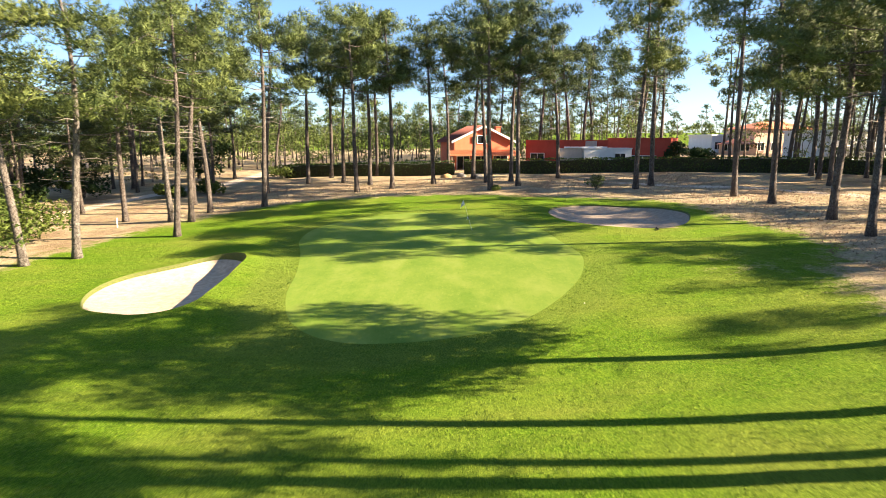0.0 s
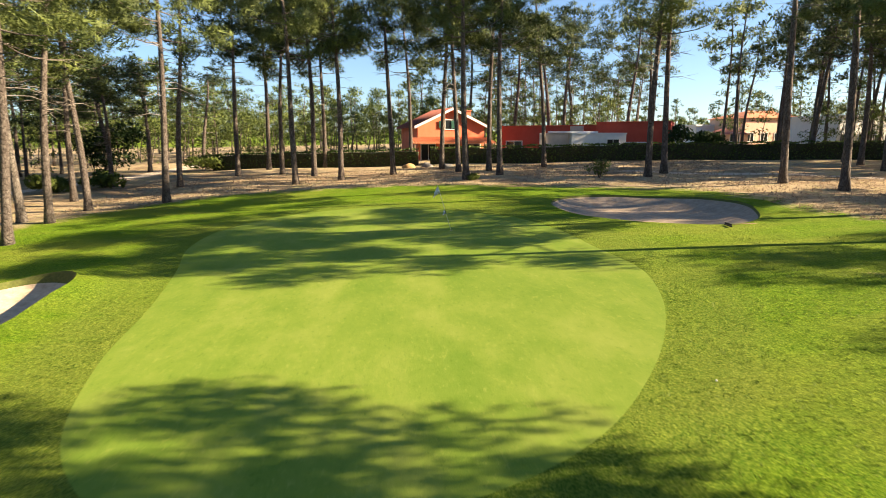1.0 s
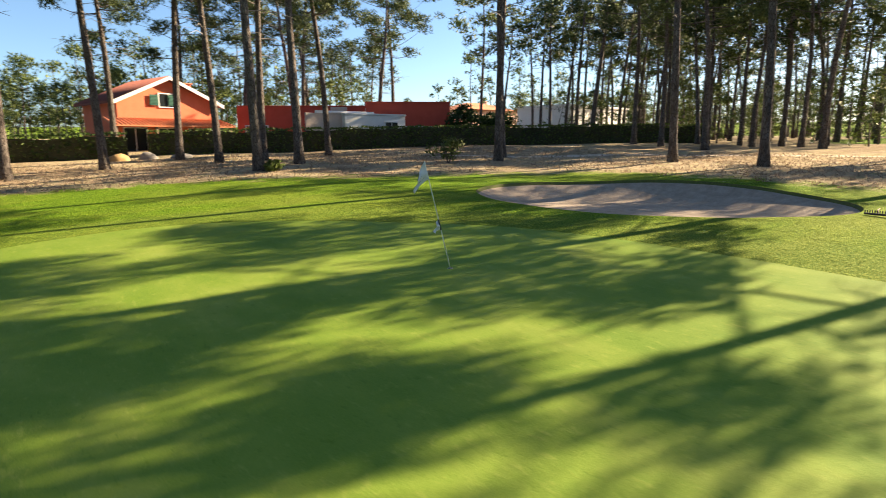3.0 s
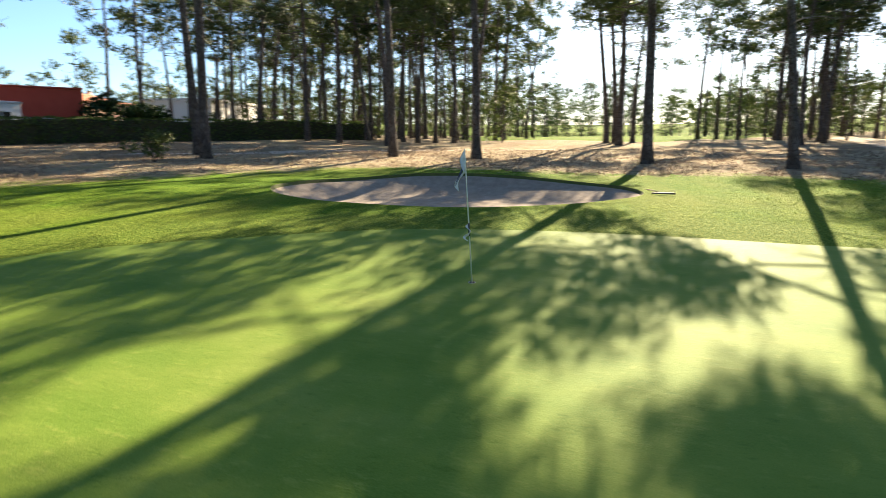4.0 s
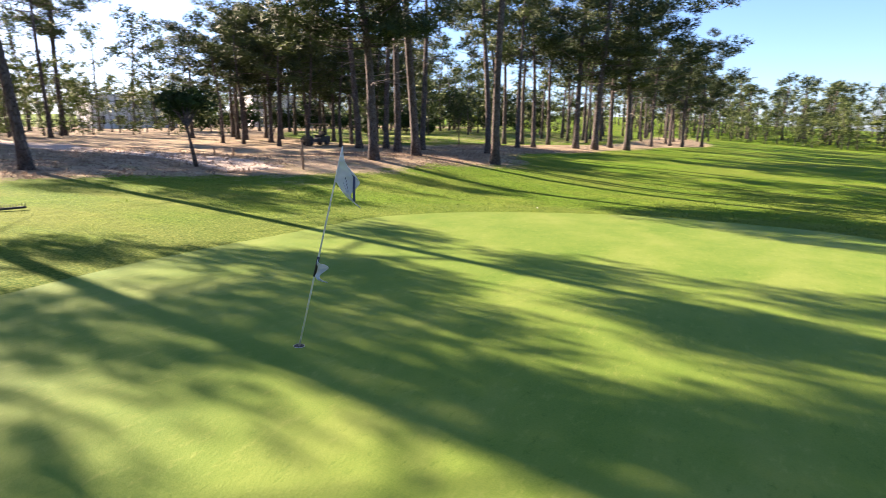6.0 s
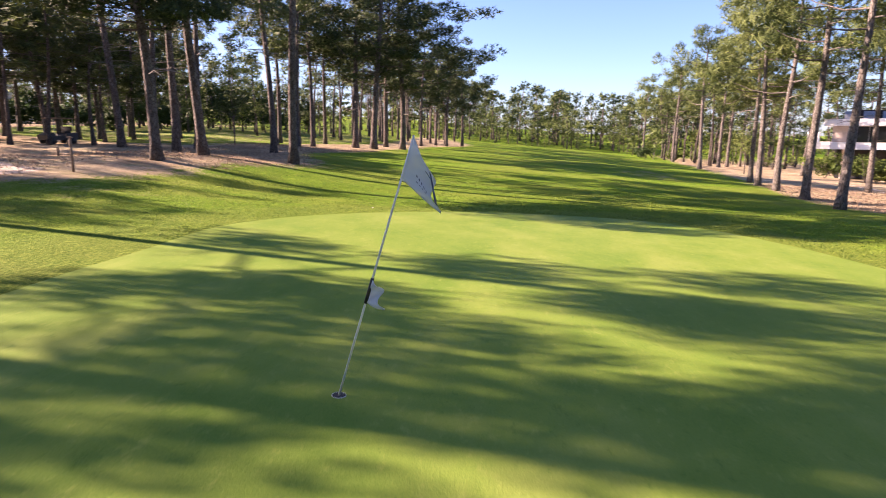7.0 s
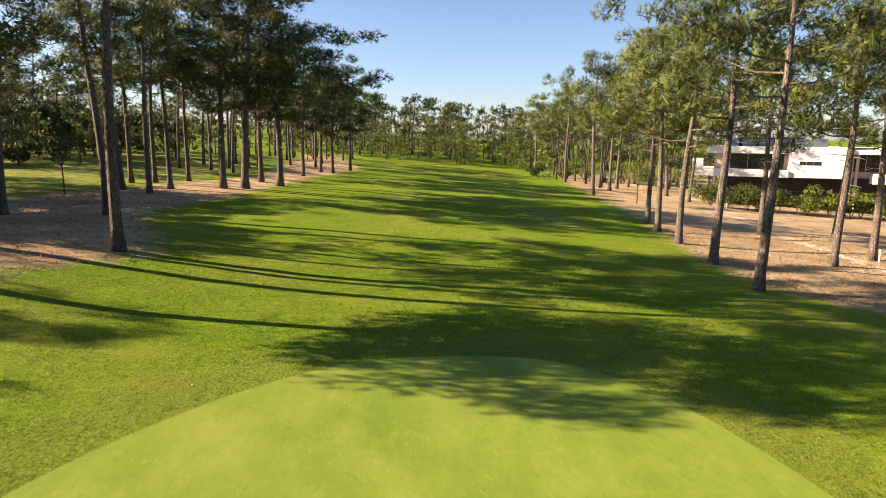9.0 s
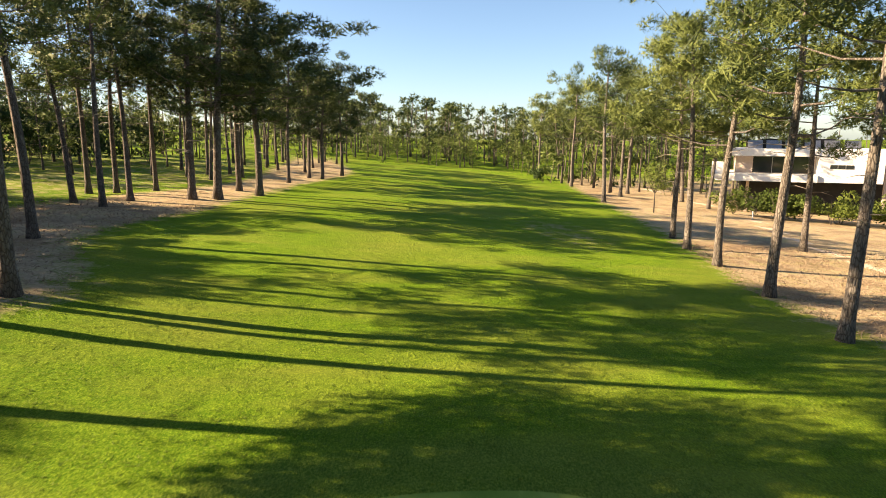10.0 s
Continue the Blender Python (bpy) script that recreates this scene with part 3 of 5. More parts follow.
def pine_thing(seed, label, group, mat=None, apart=False, wood_mat=None, **kw):
    tr, wood, dead, (leaf, normals) = pine_shape(seed, **kw)
    root = tagged(new("pine_tree"), label, "pine tree", group)
    part_mesh("trunk", mesh_from("trunk", *tr, wood_mat or M_BARK, True), root)
    if apart:
        for v, f in wood:
            part_mesh("limb", mesh_from("limb", v, f, wood_mat or M_BARK, True), root)
    else:
        tagged(part_mesh("branchwork", mesh_from("branchwork", *joined(wood), wood_mat or M_BARK, True), root), kind="stuff")
    if dead:
        tagged(part_mesh("dead_branchwork", mesh_from("dead_branchwork", *joined(dead), M_DEADWOOD), root, "bare grey dead twigs"), kind="stuff")
    part_mesh("crown", cloud_mesh("crown", leaf, mat or M_NEEDLE, normals), root)
    root["h"] = kw.get("H", 18.0)
    return root


TALL = "tall pine with bare grey-brown trunk and high dark-green crown"
BUSHY = "pine with forked limbs and broad yellowish-green low crown"
NEAR = dict(size=0.39, blades=7, width=0.047, core=11, apart=True)
MID = dict(size=0.48, blades=4, width=0.072, core=9)
protos = {
    "tall": [pine_thing(11 + i, TALL, "pines round the green", H=18, crown=0.54, spread=3.6, limbs=14, per=34, dense=1.5, **NEAR) for i in range(5)],
    "bushy": [pine_thing(31 + i, BUSHY, "pines beside the fairway", mat=M_NEEDLE_LIGHT, wood_mat=M_BARK_PALE, H=15, crown=0.45, spread=4.3, limbs=14, per=36, stubs=6, **NEAR) for i in range(4)],
    "shade": [pine_thing(168, TALL, "pines round the green", H=18, crown=0.36, spread=3.8, limbs=36, per=32, dense=1.9, bias=0.35, cone=0.3, low=1.4, **NEAR)],
    "dense": [pine_thing(81 + i, TALL, "pines round the green", mat=M_NEEDLE_SHADED, H=18, crown=0.5, spread=4.3, limbs=12, per=30, dense=0.9, **MID) for i in range(3)],
    "airy": [pine_thing(45 + i, TALL, "pines round the green", H=18, crown=0.5, spread=4.4, limbs=15, per=32, dense=1.0, bias=0.4, **NEAR) for i in range(4)],
    "airy_far": [pine_thing(145 + i, TALL, "pines round the green", H=18, crown=0.5, spread=4.4, limbs=15, per=24, dense=1.0, bias=0.4, **MID) for i in range(3)],
    "east": [pine_thing(4, TALL, "pines round the green", H=18, crown=0.43, spread=4.6, limbs=22, per=30, dense=2.0, bias=0.45, cone=0.3, **NEAR)],
    "east_low": [pine_thing(152, TALL, "pines round the green", H=18, crown=0.43, spread=4.6, limbs=22, per=30, dense=2.0, bias=0.45, cone=0.3, **NEAR)],
    "low": [pine_thing(91 + i, TALL, "pines beside the fairway", mat=M_NEEDLE_SHADED, H=18, crown=0.34, spread=4.5, limbs=17, per=28, dense=1.15, **MID) for i in range(3)],
    "high": [pine_thing(65 + i, TALL, "pines round the green", H=20, crown=0.66, spread=4.2, limbs=13, per=32, dense=1.5, **NEAR) for i in range(2)],
    "wood": [pine_thing(71 + i, "pine of the surrounding wood with thin dark trunk", "pines of the wood", H=16, crown=0.5, spread=3.1, limbs=10, per=10, size=0.54, core=7, blades=4, width=0.115, seg=9, r0=0.19, sides=6, stubs=6) for i in range(4)],
}
for lst in protos.values():
    for o in lst:
        o.matrix_basis = Matrix.Translation((0, 0, -500))
_used = set()


def put_pine(kind, x, y, h, d=0.4, lx=0.0, ly=0.0, wide=1.0, turn=None):
    """A pine of height h and trunk diameter d, leaning by (lx, ly) per metre."""
    pro = protos[kind][int(abs(x * 13.7 + y * 7.9)) % len(protos[kind])]
    rz = (x * 37.7 + y * 71.3) % 360 if turn is None else turn
    H0 = pro["h"]
    shear = Matrix.Identity(4)
    shear[0][2], shear[1][2] = lx, ly
    w = (h / H0 * 0.5 + 0.5) * wide
    m = Matrix.Translation((x, y, ground_z(x, y))) @ shear @ pose(0, 0, 0, 0, 0, rz) @ Matrix.Diagonal((w, w, h / H0, 1))
    if pro.name not in _used:
        _used.add(pro.name)
        pro.matrix_basis = m
        ob = pro
    else:
        ob = copy_thing(pro, m)
        ob.matrix_basis = m
    ob.matrix_basis = m
    return ob


# x, y, height, trunk diameter, lean
NORTH_ROW = [(-16.6, 36.6, 19, 0.50, 0.0, 0), (-14.4, 42, 19, 0.45, 0.03, 0), (-12.2, 36.2, 17, 0.38, 0.01, 0), (-9.7, 25.6, 19, 0.5, -0.11, -0.01),
             (-8.7, 32, 19, 0.45, 0.0, 0), (-8.4, 43, 18, 0.4, 0.04, 0), (-6.0, 27.6, 19, 0.45, -0.02, 0), (-1.3, 30.3, 18, 0.45, -0.09, 0),
             (1.2, 42, 18, 0.4, -0.05, 0), (3.7, 34, 19, 0.45, 0.02, 0), (4.0, 20.5, 19, 0.5, -0.08, 0.01), (7.5, 29.0, 19, 0.45, 0.0, 0),
             (7.2, 22.9, 19, 0.52, -0.02, 0), (13.8, 32.5, 18, 0.4, -0.08, 0.02), (4.6, 28.6, 18, 0.42, -0.06, 0.0)]
WEST_GROUP = [(-28.4, 13, 17, 0.4, -0.02, -0.01), (-38, 37, 18, 0.5, 0.04, 0.02), (-20.8, 4.0, 17, 0.36, 0.09, 0.04), (-22, 10.5, 18, 0.46, 0.05, 0.02),
              (-25.3, 21, 17, 0.45, 0.01, 0), (-22.2, 16, 17, 0.45, 0.01, 0.01), (-17.7, 17.6, 19, 0.46, 0.03, 0.01), (-19.9, 28.5, 18, 0.45, 0.01, 0),
              (-27.1, -3.3, 16, 0.45, -0.08, -0.05), (-24.9, -1.6, 16, 0.45, 0.04, 0.02), (-23.9, 11.3, 16, 0.36, -0.05, -0.02)]
EAST_GROUP = [(18.1, 18.6, 20, 0.48, -0.02, 0.01), (20.6, 21, 20, 0.38, -0.02, 0.01), (23.6, 10.4, 20, 0.55, -0.05, 0.03), (24.1, 5.7, 20, 0.6, -0.04, 0.03),
              (35.7, 15.5, 17, 0.5, -0.08, 0.06), (22.6, -3.2, 18, 0.42, 0.03, 0.08, 1.05, 0), (20.6, -9.1, 16.5, 0.62, 0.04, 0.14, 0.95, 0),
              (47, -0.5, 19, 0.40, 0.0, 0.06), (47.4, -1.2, 18, 0.28, 0, 0.02), (47.7, -2.7, 12, 0.28, 0, 0), (49.2, -27.4, 18.2, 0.42, 0, 0.08, 0.8), (42.2, -14.5, 14.5, 0.42, 0, 0.02, 1.0), (45.1, -16.8, 15, 0.4, 0.02, 0, 1.0),
              # the pine at (43.5, -1.6) is added to throw shade on the eastern bunker
              (43.5, -1.6, 17, 0.4, 0.0, 0.02, 1.2), (52, -15.0, 18, 0.42, 0.02, 0.0, 1.1), (54, -19, 18, 0.4, -0.02, 0.02, 1.1), (49, -17.6, 16, 0.4, 0.02, 0.03, 1.1), (53, -31, 16, 0.34, 0.05, 0.03), (54, -31.5, 16, 0.32, -0.03, 0)]
SOUTH_EAST = [(14.7, -24.2, 16.5, 0.55, 0.095, 0.06, 1.14, 0), (14.5, -28.7, 18, 0.5, 0.07, 0.045, 1.15), (10.0, -30.6, 19, 0.68, -0.03, 0, 1.15), (21.5, -36.5, 18, 0.52, -0.05, -0.03),
              (17.2, -31, 18, 0.45, -0.05, -0.04), (23, -35, 18, 0.5, 0.05, 0.05), (15.0, -41.6, 18, 0.46, -0.04, -0.02), (20.2, -40, 18, 0.45, -0.07, -0.04)]
FAIRWAY_EAST = [(19.9, -56.4, 15, 0.40, 0.13, 0.05), (21.7, -62.9, 17, 0.45, -0.01, 0), (17.2, -54.9, 16, 0.4, -0.01, 0), (19.9, -64, 16, 0.4, -0.05, -0.02),
                (16.9, -59.1, 16, 0.42, 0.04, 0.02), (17.6, -66.8, 16, 0.42, -0.04, -0.01), (12.9, -61.5, 19, 0.5, -0.06, -0.02, 1.3), (11.1, -62.6, 20, 0.55, -0.06, -0.01, 1.4),
                (11.0, -70.3, 18, 0.45, -0.01, 0, 1.2), (8.6, -67.8, 19, 0.55, -0.06, -0.01, 1.4), (7.9, -82, 16, 0.36, -0.04, 0), (6.6, -91.7, 15, 0.36, -0.03, 0),
                (2.8, -101, 17, 0.4, -0.05, 0), (4.8, -91, 13, 0.3, 0, 0)]
FAIRWAY_WEST = [(-19.9, -28.8, 17, 0.58, -0.03, 0.02), (-21.6, -35.8, 17, 0.5, 0.02, -0.01), (-23.3, -43.4, 16, 0.45, 0.04, -0.02), (-24.7, -49.8, 16, 0.48, 0.03, -0.01),
                (-34.6, -51, 16, 0.48, 0.01, 0), (-30.1, -36.7, 16, 0.45, 0, 0), (-39.5, -48.4, 17, 0.55, -0.04, 0.03), (-31.7, -85, 19, 0.5, 0.03, -0.01),
                (-42, -102, 19, 0.45, 0.03, -0.01), (-36, -112, 18, 0.45, 0.02, 0), (-40, -124, 18, 0.45, 0, 0), (-37, -138, 17, 0.4, 0, 0), (-46, -92, 19, 0.45, 0, 0), (-38, -95, 17, 0.4, 0.02, 0), (-35.1, -39.4, 16, 0.48, -0.03, 0.03), (-44.4, -82, 15, 0.45, -0.05, 0.03), (-26.2, -55, 15, 0.4, 0.05, 0)]
for rows, kinds in ((NORTH_ROW, ("tall",)), (WEST_GROUP[:3], ("tall",)), (WEST_GROUP[3:8], ("dense", "tall")), (WEST_GROUP[8:], ("bushy",)), (EAST_GROUP[:2], ("airy",)), (EAST_GROUP[2:4], ("high",)), (EAST_GROUP[4:5], ("airy",)), (EAST_GROUP[5:7], ("east", "east_low")), (EAST_GROUP[7:], ("airy_far",)), (SOUTH_EAST[:1], ("shade",)), (SOUTH_EAST[1:4], ("high",)), (SOUTH_EAST[4:], ("dense",)),
                    (FAIRWAY_EAST[:6], ("airy_far",)), (FAIRWAY_EAST[6:], ("low",)), (FAIRWAY_WEST, ("bushy",))):
    for i, r in enumerate(rows):
        put_pine(kinds[i % len(kinds)], *r)

for x, y, h in ((-28.5, 47, 12), (-34, 49, 13), (-23.5, 51, 12), (-41, 44, 12), (-26.5, 31, 11), (-28.4, 36, 12), (17, 59, 19), (25, 61, 20), (32.5, 56, 19), (39, 63, 20), (11, 62, 17), (21, 55, 18), (28, 66, 19)):
    put_pine("dense", x, y, h, 0.4, 0, 0, 1.15)

# scattered pines of the surrounding woods: x range, y range, number, kind, height
rs = random.Random(7)
# the low band from x 30 and dense band from x 38 are added to shade soil
BANDS = [((42, 82), (9, 50), 52, "wood", 18), ((57, 84), (-26, -9), 16, "wood", 17), ((48, 80), (-92, -34), 16, "wood", 14), ((30, 44), (-58, -36), 18, "low", 12), ((27, 36), (-44, -33), 6, "wood", 9), ((42, 70), (-108, -82), 20, "wood", 15),
         ((12, 26), (-130, -78), 22, "wood", 16), ((4, 16), (-140, -96), 12, "wood", 15),
         ((-60, -34), (4, 52), 14, "wood", 13), ((-58, -33), (2, 50), 18, "low", 12), ((-62, -30), (-26, 2), 10, "wood", 14), ((36, 46), (30, 46), 3, "wood", 17), ((38, 60), (10, 36), 9, "dense", 17.5)]
FAR_BANDS = [((-70, -44), (-150, -96), 24, "wood", 15), ((-46, -38), (-140, -100), 10, "wood", 14), ((10, 44), (62, 95), 12, "wood", 14),
             ((-60, -28), (58, 95), 26, "young", 13), ((-26, 14), (60, 100), 26, "young", 10.5), ((80, 120), (10, 80), 16, "wood", 17), ((56, 78), (-36, -26), 3, "young", 9),
             ((-66, -36), (-20, 60), 46, "thicket", 5.5), ((-45, 20), (56, 72), 30, "thicket", 6), ((70, 110), (20, 80), 26, "thicket", 6), ((56, 84), (-80, -36), 24, "thicket", 5.5),
             ((28, 60), (-150, -100), 12, "thicket", 6), ((-45, 15), (-172, -150), 16, "thicket", 6), ((-40, 5), (-180, -156), 18, "young", 10), ((-75, -50), (-140, -95), 16, "thicket", 6), ((60, 90), (-24, -12), 8, "thicket", 5), ((50, 75), (-50, -26), 16, "thicket", 5),
             ((60, 125), (-62, -12), 20, "young", 10), ((55, 120), (12, 75), 28, "young", 12), ((50, 95), (-34, -14), 26, "thicket", 6),
             ((44, 70), (8, 48), 26, "thicket", 5.5), ((-50, 36), (58, 80), 40, "thicket", 7), ((5, 46), (74, 90), 12, "wood", 14), ((26, 60), (-130, -70), 24, "young", 11), ((62, 125), (-175, -60), 26, "young", 12),
             ((150, 210), (-25, 40), 26, "wood", 16), ((60, 100), (-120, -50), 30, "thicket", 6), ((115, 175), (-45, 60), 40, "thicket", 8), ((150, 215), (-45, 60), 24, "young", 12)]
placed = []


def scatter(bands):
    for (x0, x1), (y0, y1), n, kind, h in bands:
        for _ in range(n):
            for _ in range(12):
                x, y = rs.uniform(x0, x1), rs.uniform(y0, y1)
                if all((x - a) ** 2 + (y - c) ** 2 > 8 for a, c in placed):
                    break
            placed.append((x, y))
            yield kind, x, y, h * rs.uniform(0.82, 1.15), rs.uniform(-0.05, 0.05), rs.uniform(-0.05, 0.05)


for kind, x, y, h, lx, ly in scatter(BANDS):
    put_pine(kind, x, y, h, 0.4, lx, ly)


# ---------------------------------------------------------------- far woods
def far_woods():
    rng = np.random.RandomState(21)
    kinds = {"wood": [pine_shape(71 + k, H=16, crown=0.5, spread=3.1, limbs=9, per=6, size=0.62, r0=0.19, sides=5, stubs=0, core=9, blades=3, width=0.11, seg=6) for k in range(3)],
             "young": [pine_shape(51 + k, H=12, crown=0.14, spread=2.7, limbs=14, per=5, size=0.54, r0=0.14, sides=5, stubs=0, dense=1.7, cone=0.5, core=5, blades=4, width=0.13, seg=6) for k in range(3)],
             "thicket": [pine_shape(61 + k, H=7, crown=0.08, spread=1.9, limbs=8, per=6, size=0.5, r0=0.1, sides=4, stubs=0, core=5, blades=4, width=0.125, seg=6) for k in range(3)],
             "scrub": [pine_shape(95 + k, H=5, crown=0.04, spread=2.2, limbs=5, per=2, size=1.0, r0=0.08, sides=3, stubs=0, dense=0.7, core=8, blades=3, width=0.15, seg=3) for k in range(3)],
             "belt": [pine_shape(90 + k, H=14, crown=0.2, spread=2.8, limbs=7, per=3, size=0.95, sides=4, stubs=0, core=9, blades=3, width=0.14, seg=6) for k in range(4)]}
    base = {"wood": 16.0, "young": 12.0, "thicket": 7.0, "scrub": 5.0, "belt": 14.0}
    spots = [(k, x, y, h) for k, x, y, h, _, _ in scatter(FAR_BANDS)]
    for i in range(420):
        a = i / 420 * 2 * math.pi + rng.uniform(-0.02, 0.02)
        r = rng.uniform(125, 230)
        spots.append(("belt", r * math.cos(a), r * math.sin(a), rng.uniform(8.5, 14)))
    for i in range(170):   # closing the far end of the fairway
        spots.append(("belt", rng.uniform(-90, 40), rng.uniform(-250, -172), rng.uniform(10.5, 17)))
    for i in range(520):   # undergrowth below the far crowns
        a = i / 520 * 2 * math.pi + rng.uniform(-0.03, 0.03)
        r = rng.uniform(118, 215)
        spots.append(("scrub", r * math.cos(a), r * math.sin(a), rng.uniform(3.5, 6.5)))
    V, N = {"old": [], "new": []}, {"old": [], "new": []}
    W = []
    for kind, x, y, h in spots:
        if kind in ("belt", "scrub") and (abs(y) < 14 and 0 < x < 150 or -34 < x < 2 and -170 < y < -60):
            continue
        tr, wood, _, (leaf, nrm) = kinds[kind][rng.randint(len(kinds[kind]))]
        s = h / base[kind]
        a = rng.uniform(0, 6.28)
        R = np.array([[math.cos(a), -math.sin(a), 0], [math.sin(a), math.cos(a), 0], [0, 0, 1]]) * s
        o = np.array([x, y, height(x, y)])
        age = "new" if kind in ("young", "thicket", "scrub") else "old"
        V[age].append(leaf @ R.T + o)
        N[age].append(nrm @ (R / s).T)
        for v, f in ([tr] if kind in ("belt", "thicket", "scrub") else [tr] + wood):
            W.append((list(np.array(v) @ R.T + o), f))
    root = tagged(new("far_wood"), "belt of distant pines and undergrowth closing the view", "wood", kind="stuff")
    tagged(part_mesh("old_crown", cloud_mesh("old_crown", np.concatenate(V["old"]), M_NEEDLE, np.concatenate(N["old"])), root), kind="stuff")
    tagged(part_mesh("young_crown", cloud_mesh("young_crown", np.concatenate(V["new"]), M_NEEDLE_YOUNG, np.concatenate(N["new"])), root), kind="stuff")
    tagged(part_mesh("trunk", mesh_from("trunk", *joined(W), M_BARK, True), root), kind="stuff")


far_woods()


# ---------------------------------------------------------------- hedge and shrubs
def leaf_cards(rng, pts, normals, size):
    n = len(pts)
    w = normals * 0.6 + rng.normal(scale=0.6, size=(n, 3))
    w /= np.linalg.norm(w, axis=1)[:, None]
    s = np.cross(w, rng.normal(size=(n, 3)))
    s /= np.linalg.norm(s, axis=1)[:, None] + 1e-9
    L = size * rng.uniform(0.6, 1.3, n)[:, None]
    return np.stack([pts + s * L * 0.45, pts - s * L * 0.45, pts + w * L], 1).reshape(-1, 3)


def hedge(line, h, thick, label, per_metre=170, mat=None):
    rng = np.random.RandomState(len(line) * 7 + int(h * 10))
    root = tagged(new("hedge"), label, "hedge")
    core, V = [], []
    for (x0, y0), (x1, y1) in zip(line[:-1], line[1:]):
        a, c = np.array([x0, y0]), np.array([x1, y1])
        L = np.linalg.norm(c - a)
        d = (c - a) / L
        nrm = np.array([-d[1], d[0]])
        k = int(L / 1.5) + 1
        prof = []
        for i in range(k + 1):
            p = a + d * L * i / k
            z = ground_z(*p)
            hh = h * (1 + 0.05 * math.sin(i * 1.7 + x0))
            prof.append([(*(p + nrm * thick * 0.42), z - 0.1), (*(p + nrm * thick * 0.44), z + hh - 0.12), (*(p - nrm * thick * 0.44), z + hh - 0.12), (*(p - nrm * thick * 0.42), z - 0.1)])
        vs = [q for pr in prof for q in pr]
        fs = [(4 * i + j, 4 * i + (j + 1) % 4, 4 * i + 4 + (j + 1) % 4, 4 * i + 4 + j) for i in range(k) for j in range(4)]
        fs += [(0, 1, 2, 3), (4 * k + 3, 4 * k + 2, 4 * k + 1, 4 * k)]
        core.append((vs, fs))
        n = int(L * per_metre)
        s = rng.uniform(0, L, n)
        t = rng.uniform(0, 2 * h + thick, n)
        off = np.where(t < h, -thick / 2, np.where(t < h + thick, t - h - thick / 2, thick / 2))
        zz = np.where(t < h, t, np.where(t < h + thick, h, 2 * h + thick - t))
        lump = np.array([noise.noise(Vector((q * 0.9, z_ * 1.2, x0))) for q, z_ in zip(s, zz)]) * 0.16
        nn = np.where((t < h)[:, None], -np.array([*nrm, 0]), np.where((t < h + thick)[:, None], np.array([0, 0, 1.0]), np.array([*nrm, 0])))
        P = a + d * s[:, None] + nrm * off[:, None]
        base = np.array([height(*q) for q in P])
        P3 = np.column_stack([P, base + zz]) + nn * lump[:, None]
        V.append(leaf_cards(rng, P3, nn, 0.2))
    # solid dark box that fills the hedge behind its leaf cards
    part_mesh("core", mesh_from("core", *joined(core), M_HEDGE_CORE), root)
    part_mesh("leaves", cloud_mesh("leaves", np.concatenate(V), mat or M_HEDGE_LEAF), root)
    return root


hedge([(-21, 45.6), (-7, 43.4), (2, 42.0)], 1.65, 1.5, "clipped dark-green hedge in front of the pine wood")
hedge([(3.4, 41.7), (15, 38.8), (24, 36.4), (35, 33.2), (43, 28.6), (50, 24)], 1.75, 1.4, "clipped dark-green hedge before the red house")


def shrub(x, y, r, h, label, mat, category="shrub", name="shrub", n=260, size=0.16, seed=1):
    rng = np.random.RandomState(seed)
    root = tagged(new(name), label, category)
    z = ground_z(x, y)
    root.matrix_basis = Matrix.Translation((x, y, z))
    stems = []
    for i in range(7):
        a = rng.uniform(0, 6.28)
        e = np.array([math.cos(a) * r * 0.6, math.sin(a) * r * 0.6, h * rng.uniform(0.5, 0.9)])
        stems.append(tube([(0, 0, -0.1), tuple(e * (0.45, 0.45, 0.55)), tuple(e)], [0.03, 0.02, 0.008], 4, False))
    tagged(part_mesh("branchwork", mesh_from("branchwork", *joined(stems), M_BARK), root), kind="stuff")
    c = [np.array([rng.normal() * r * 0.45, rng.normal() * r * 0.45, h * rng.uniform(0.25, 0.8)]) for _ in range(9)]
    V, N = needle_cloud(rng, c, [r * rng.uniform(0.35, 0.6) for _ in c], n * (0.8 / max(r * 0.5, 0.3)) ** 2 / 9, size, 0.8, 3, 0.3)
    part_mesh("leaves", cloud_mesh("leaves", V, mat, N), root)
    return root


# ---------------------------------------------------------------- houses
def wall_box(root, name, lo, hi, mat, label="", bevel=0.02):
    return part(name, new_box(lo, hi, bevel), mat, root, label)


def window_on(root, x0, x1, z0, z1, y, frame_mat=None, glass=None, shutters=False):
    fr = bmesh.new()
    t = 0.09
    for lo, hi in (((x0 - t, y - 0.09, z0 - t), (x1 + t, y - 0.004, z0)), ((x0 - t, y - 0.09, z1), (x1 + t, y - 0.004, z1 + t)),
                   ((x0 - t, y - 0.09, z0), (x0, y - 0.004, z1)), ((x1, y - 0.09, z0), (x1 + t, y - 0.004, z1)),
                   (((x0 + x1) / 2 - 0.03, y - 0.07, z0), ((x0 + x1) / 2 + 0.03, y - 0.01, z1))):
        box(fr, lo, hi)
    w = part("window", fr, frame_mat or M_WHITE, root)
    part("pane", new_box((x0, y - 0.04, z0), (x1, y - 0.006, z1)), glass or M_GLASS, w)
    return w


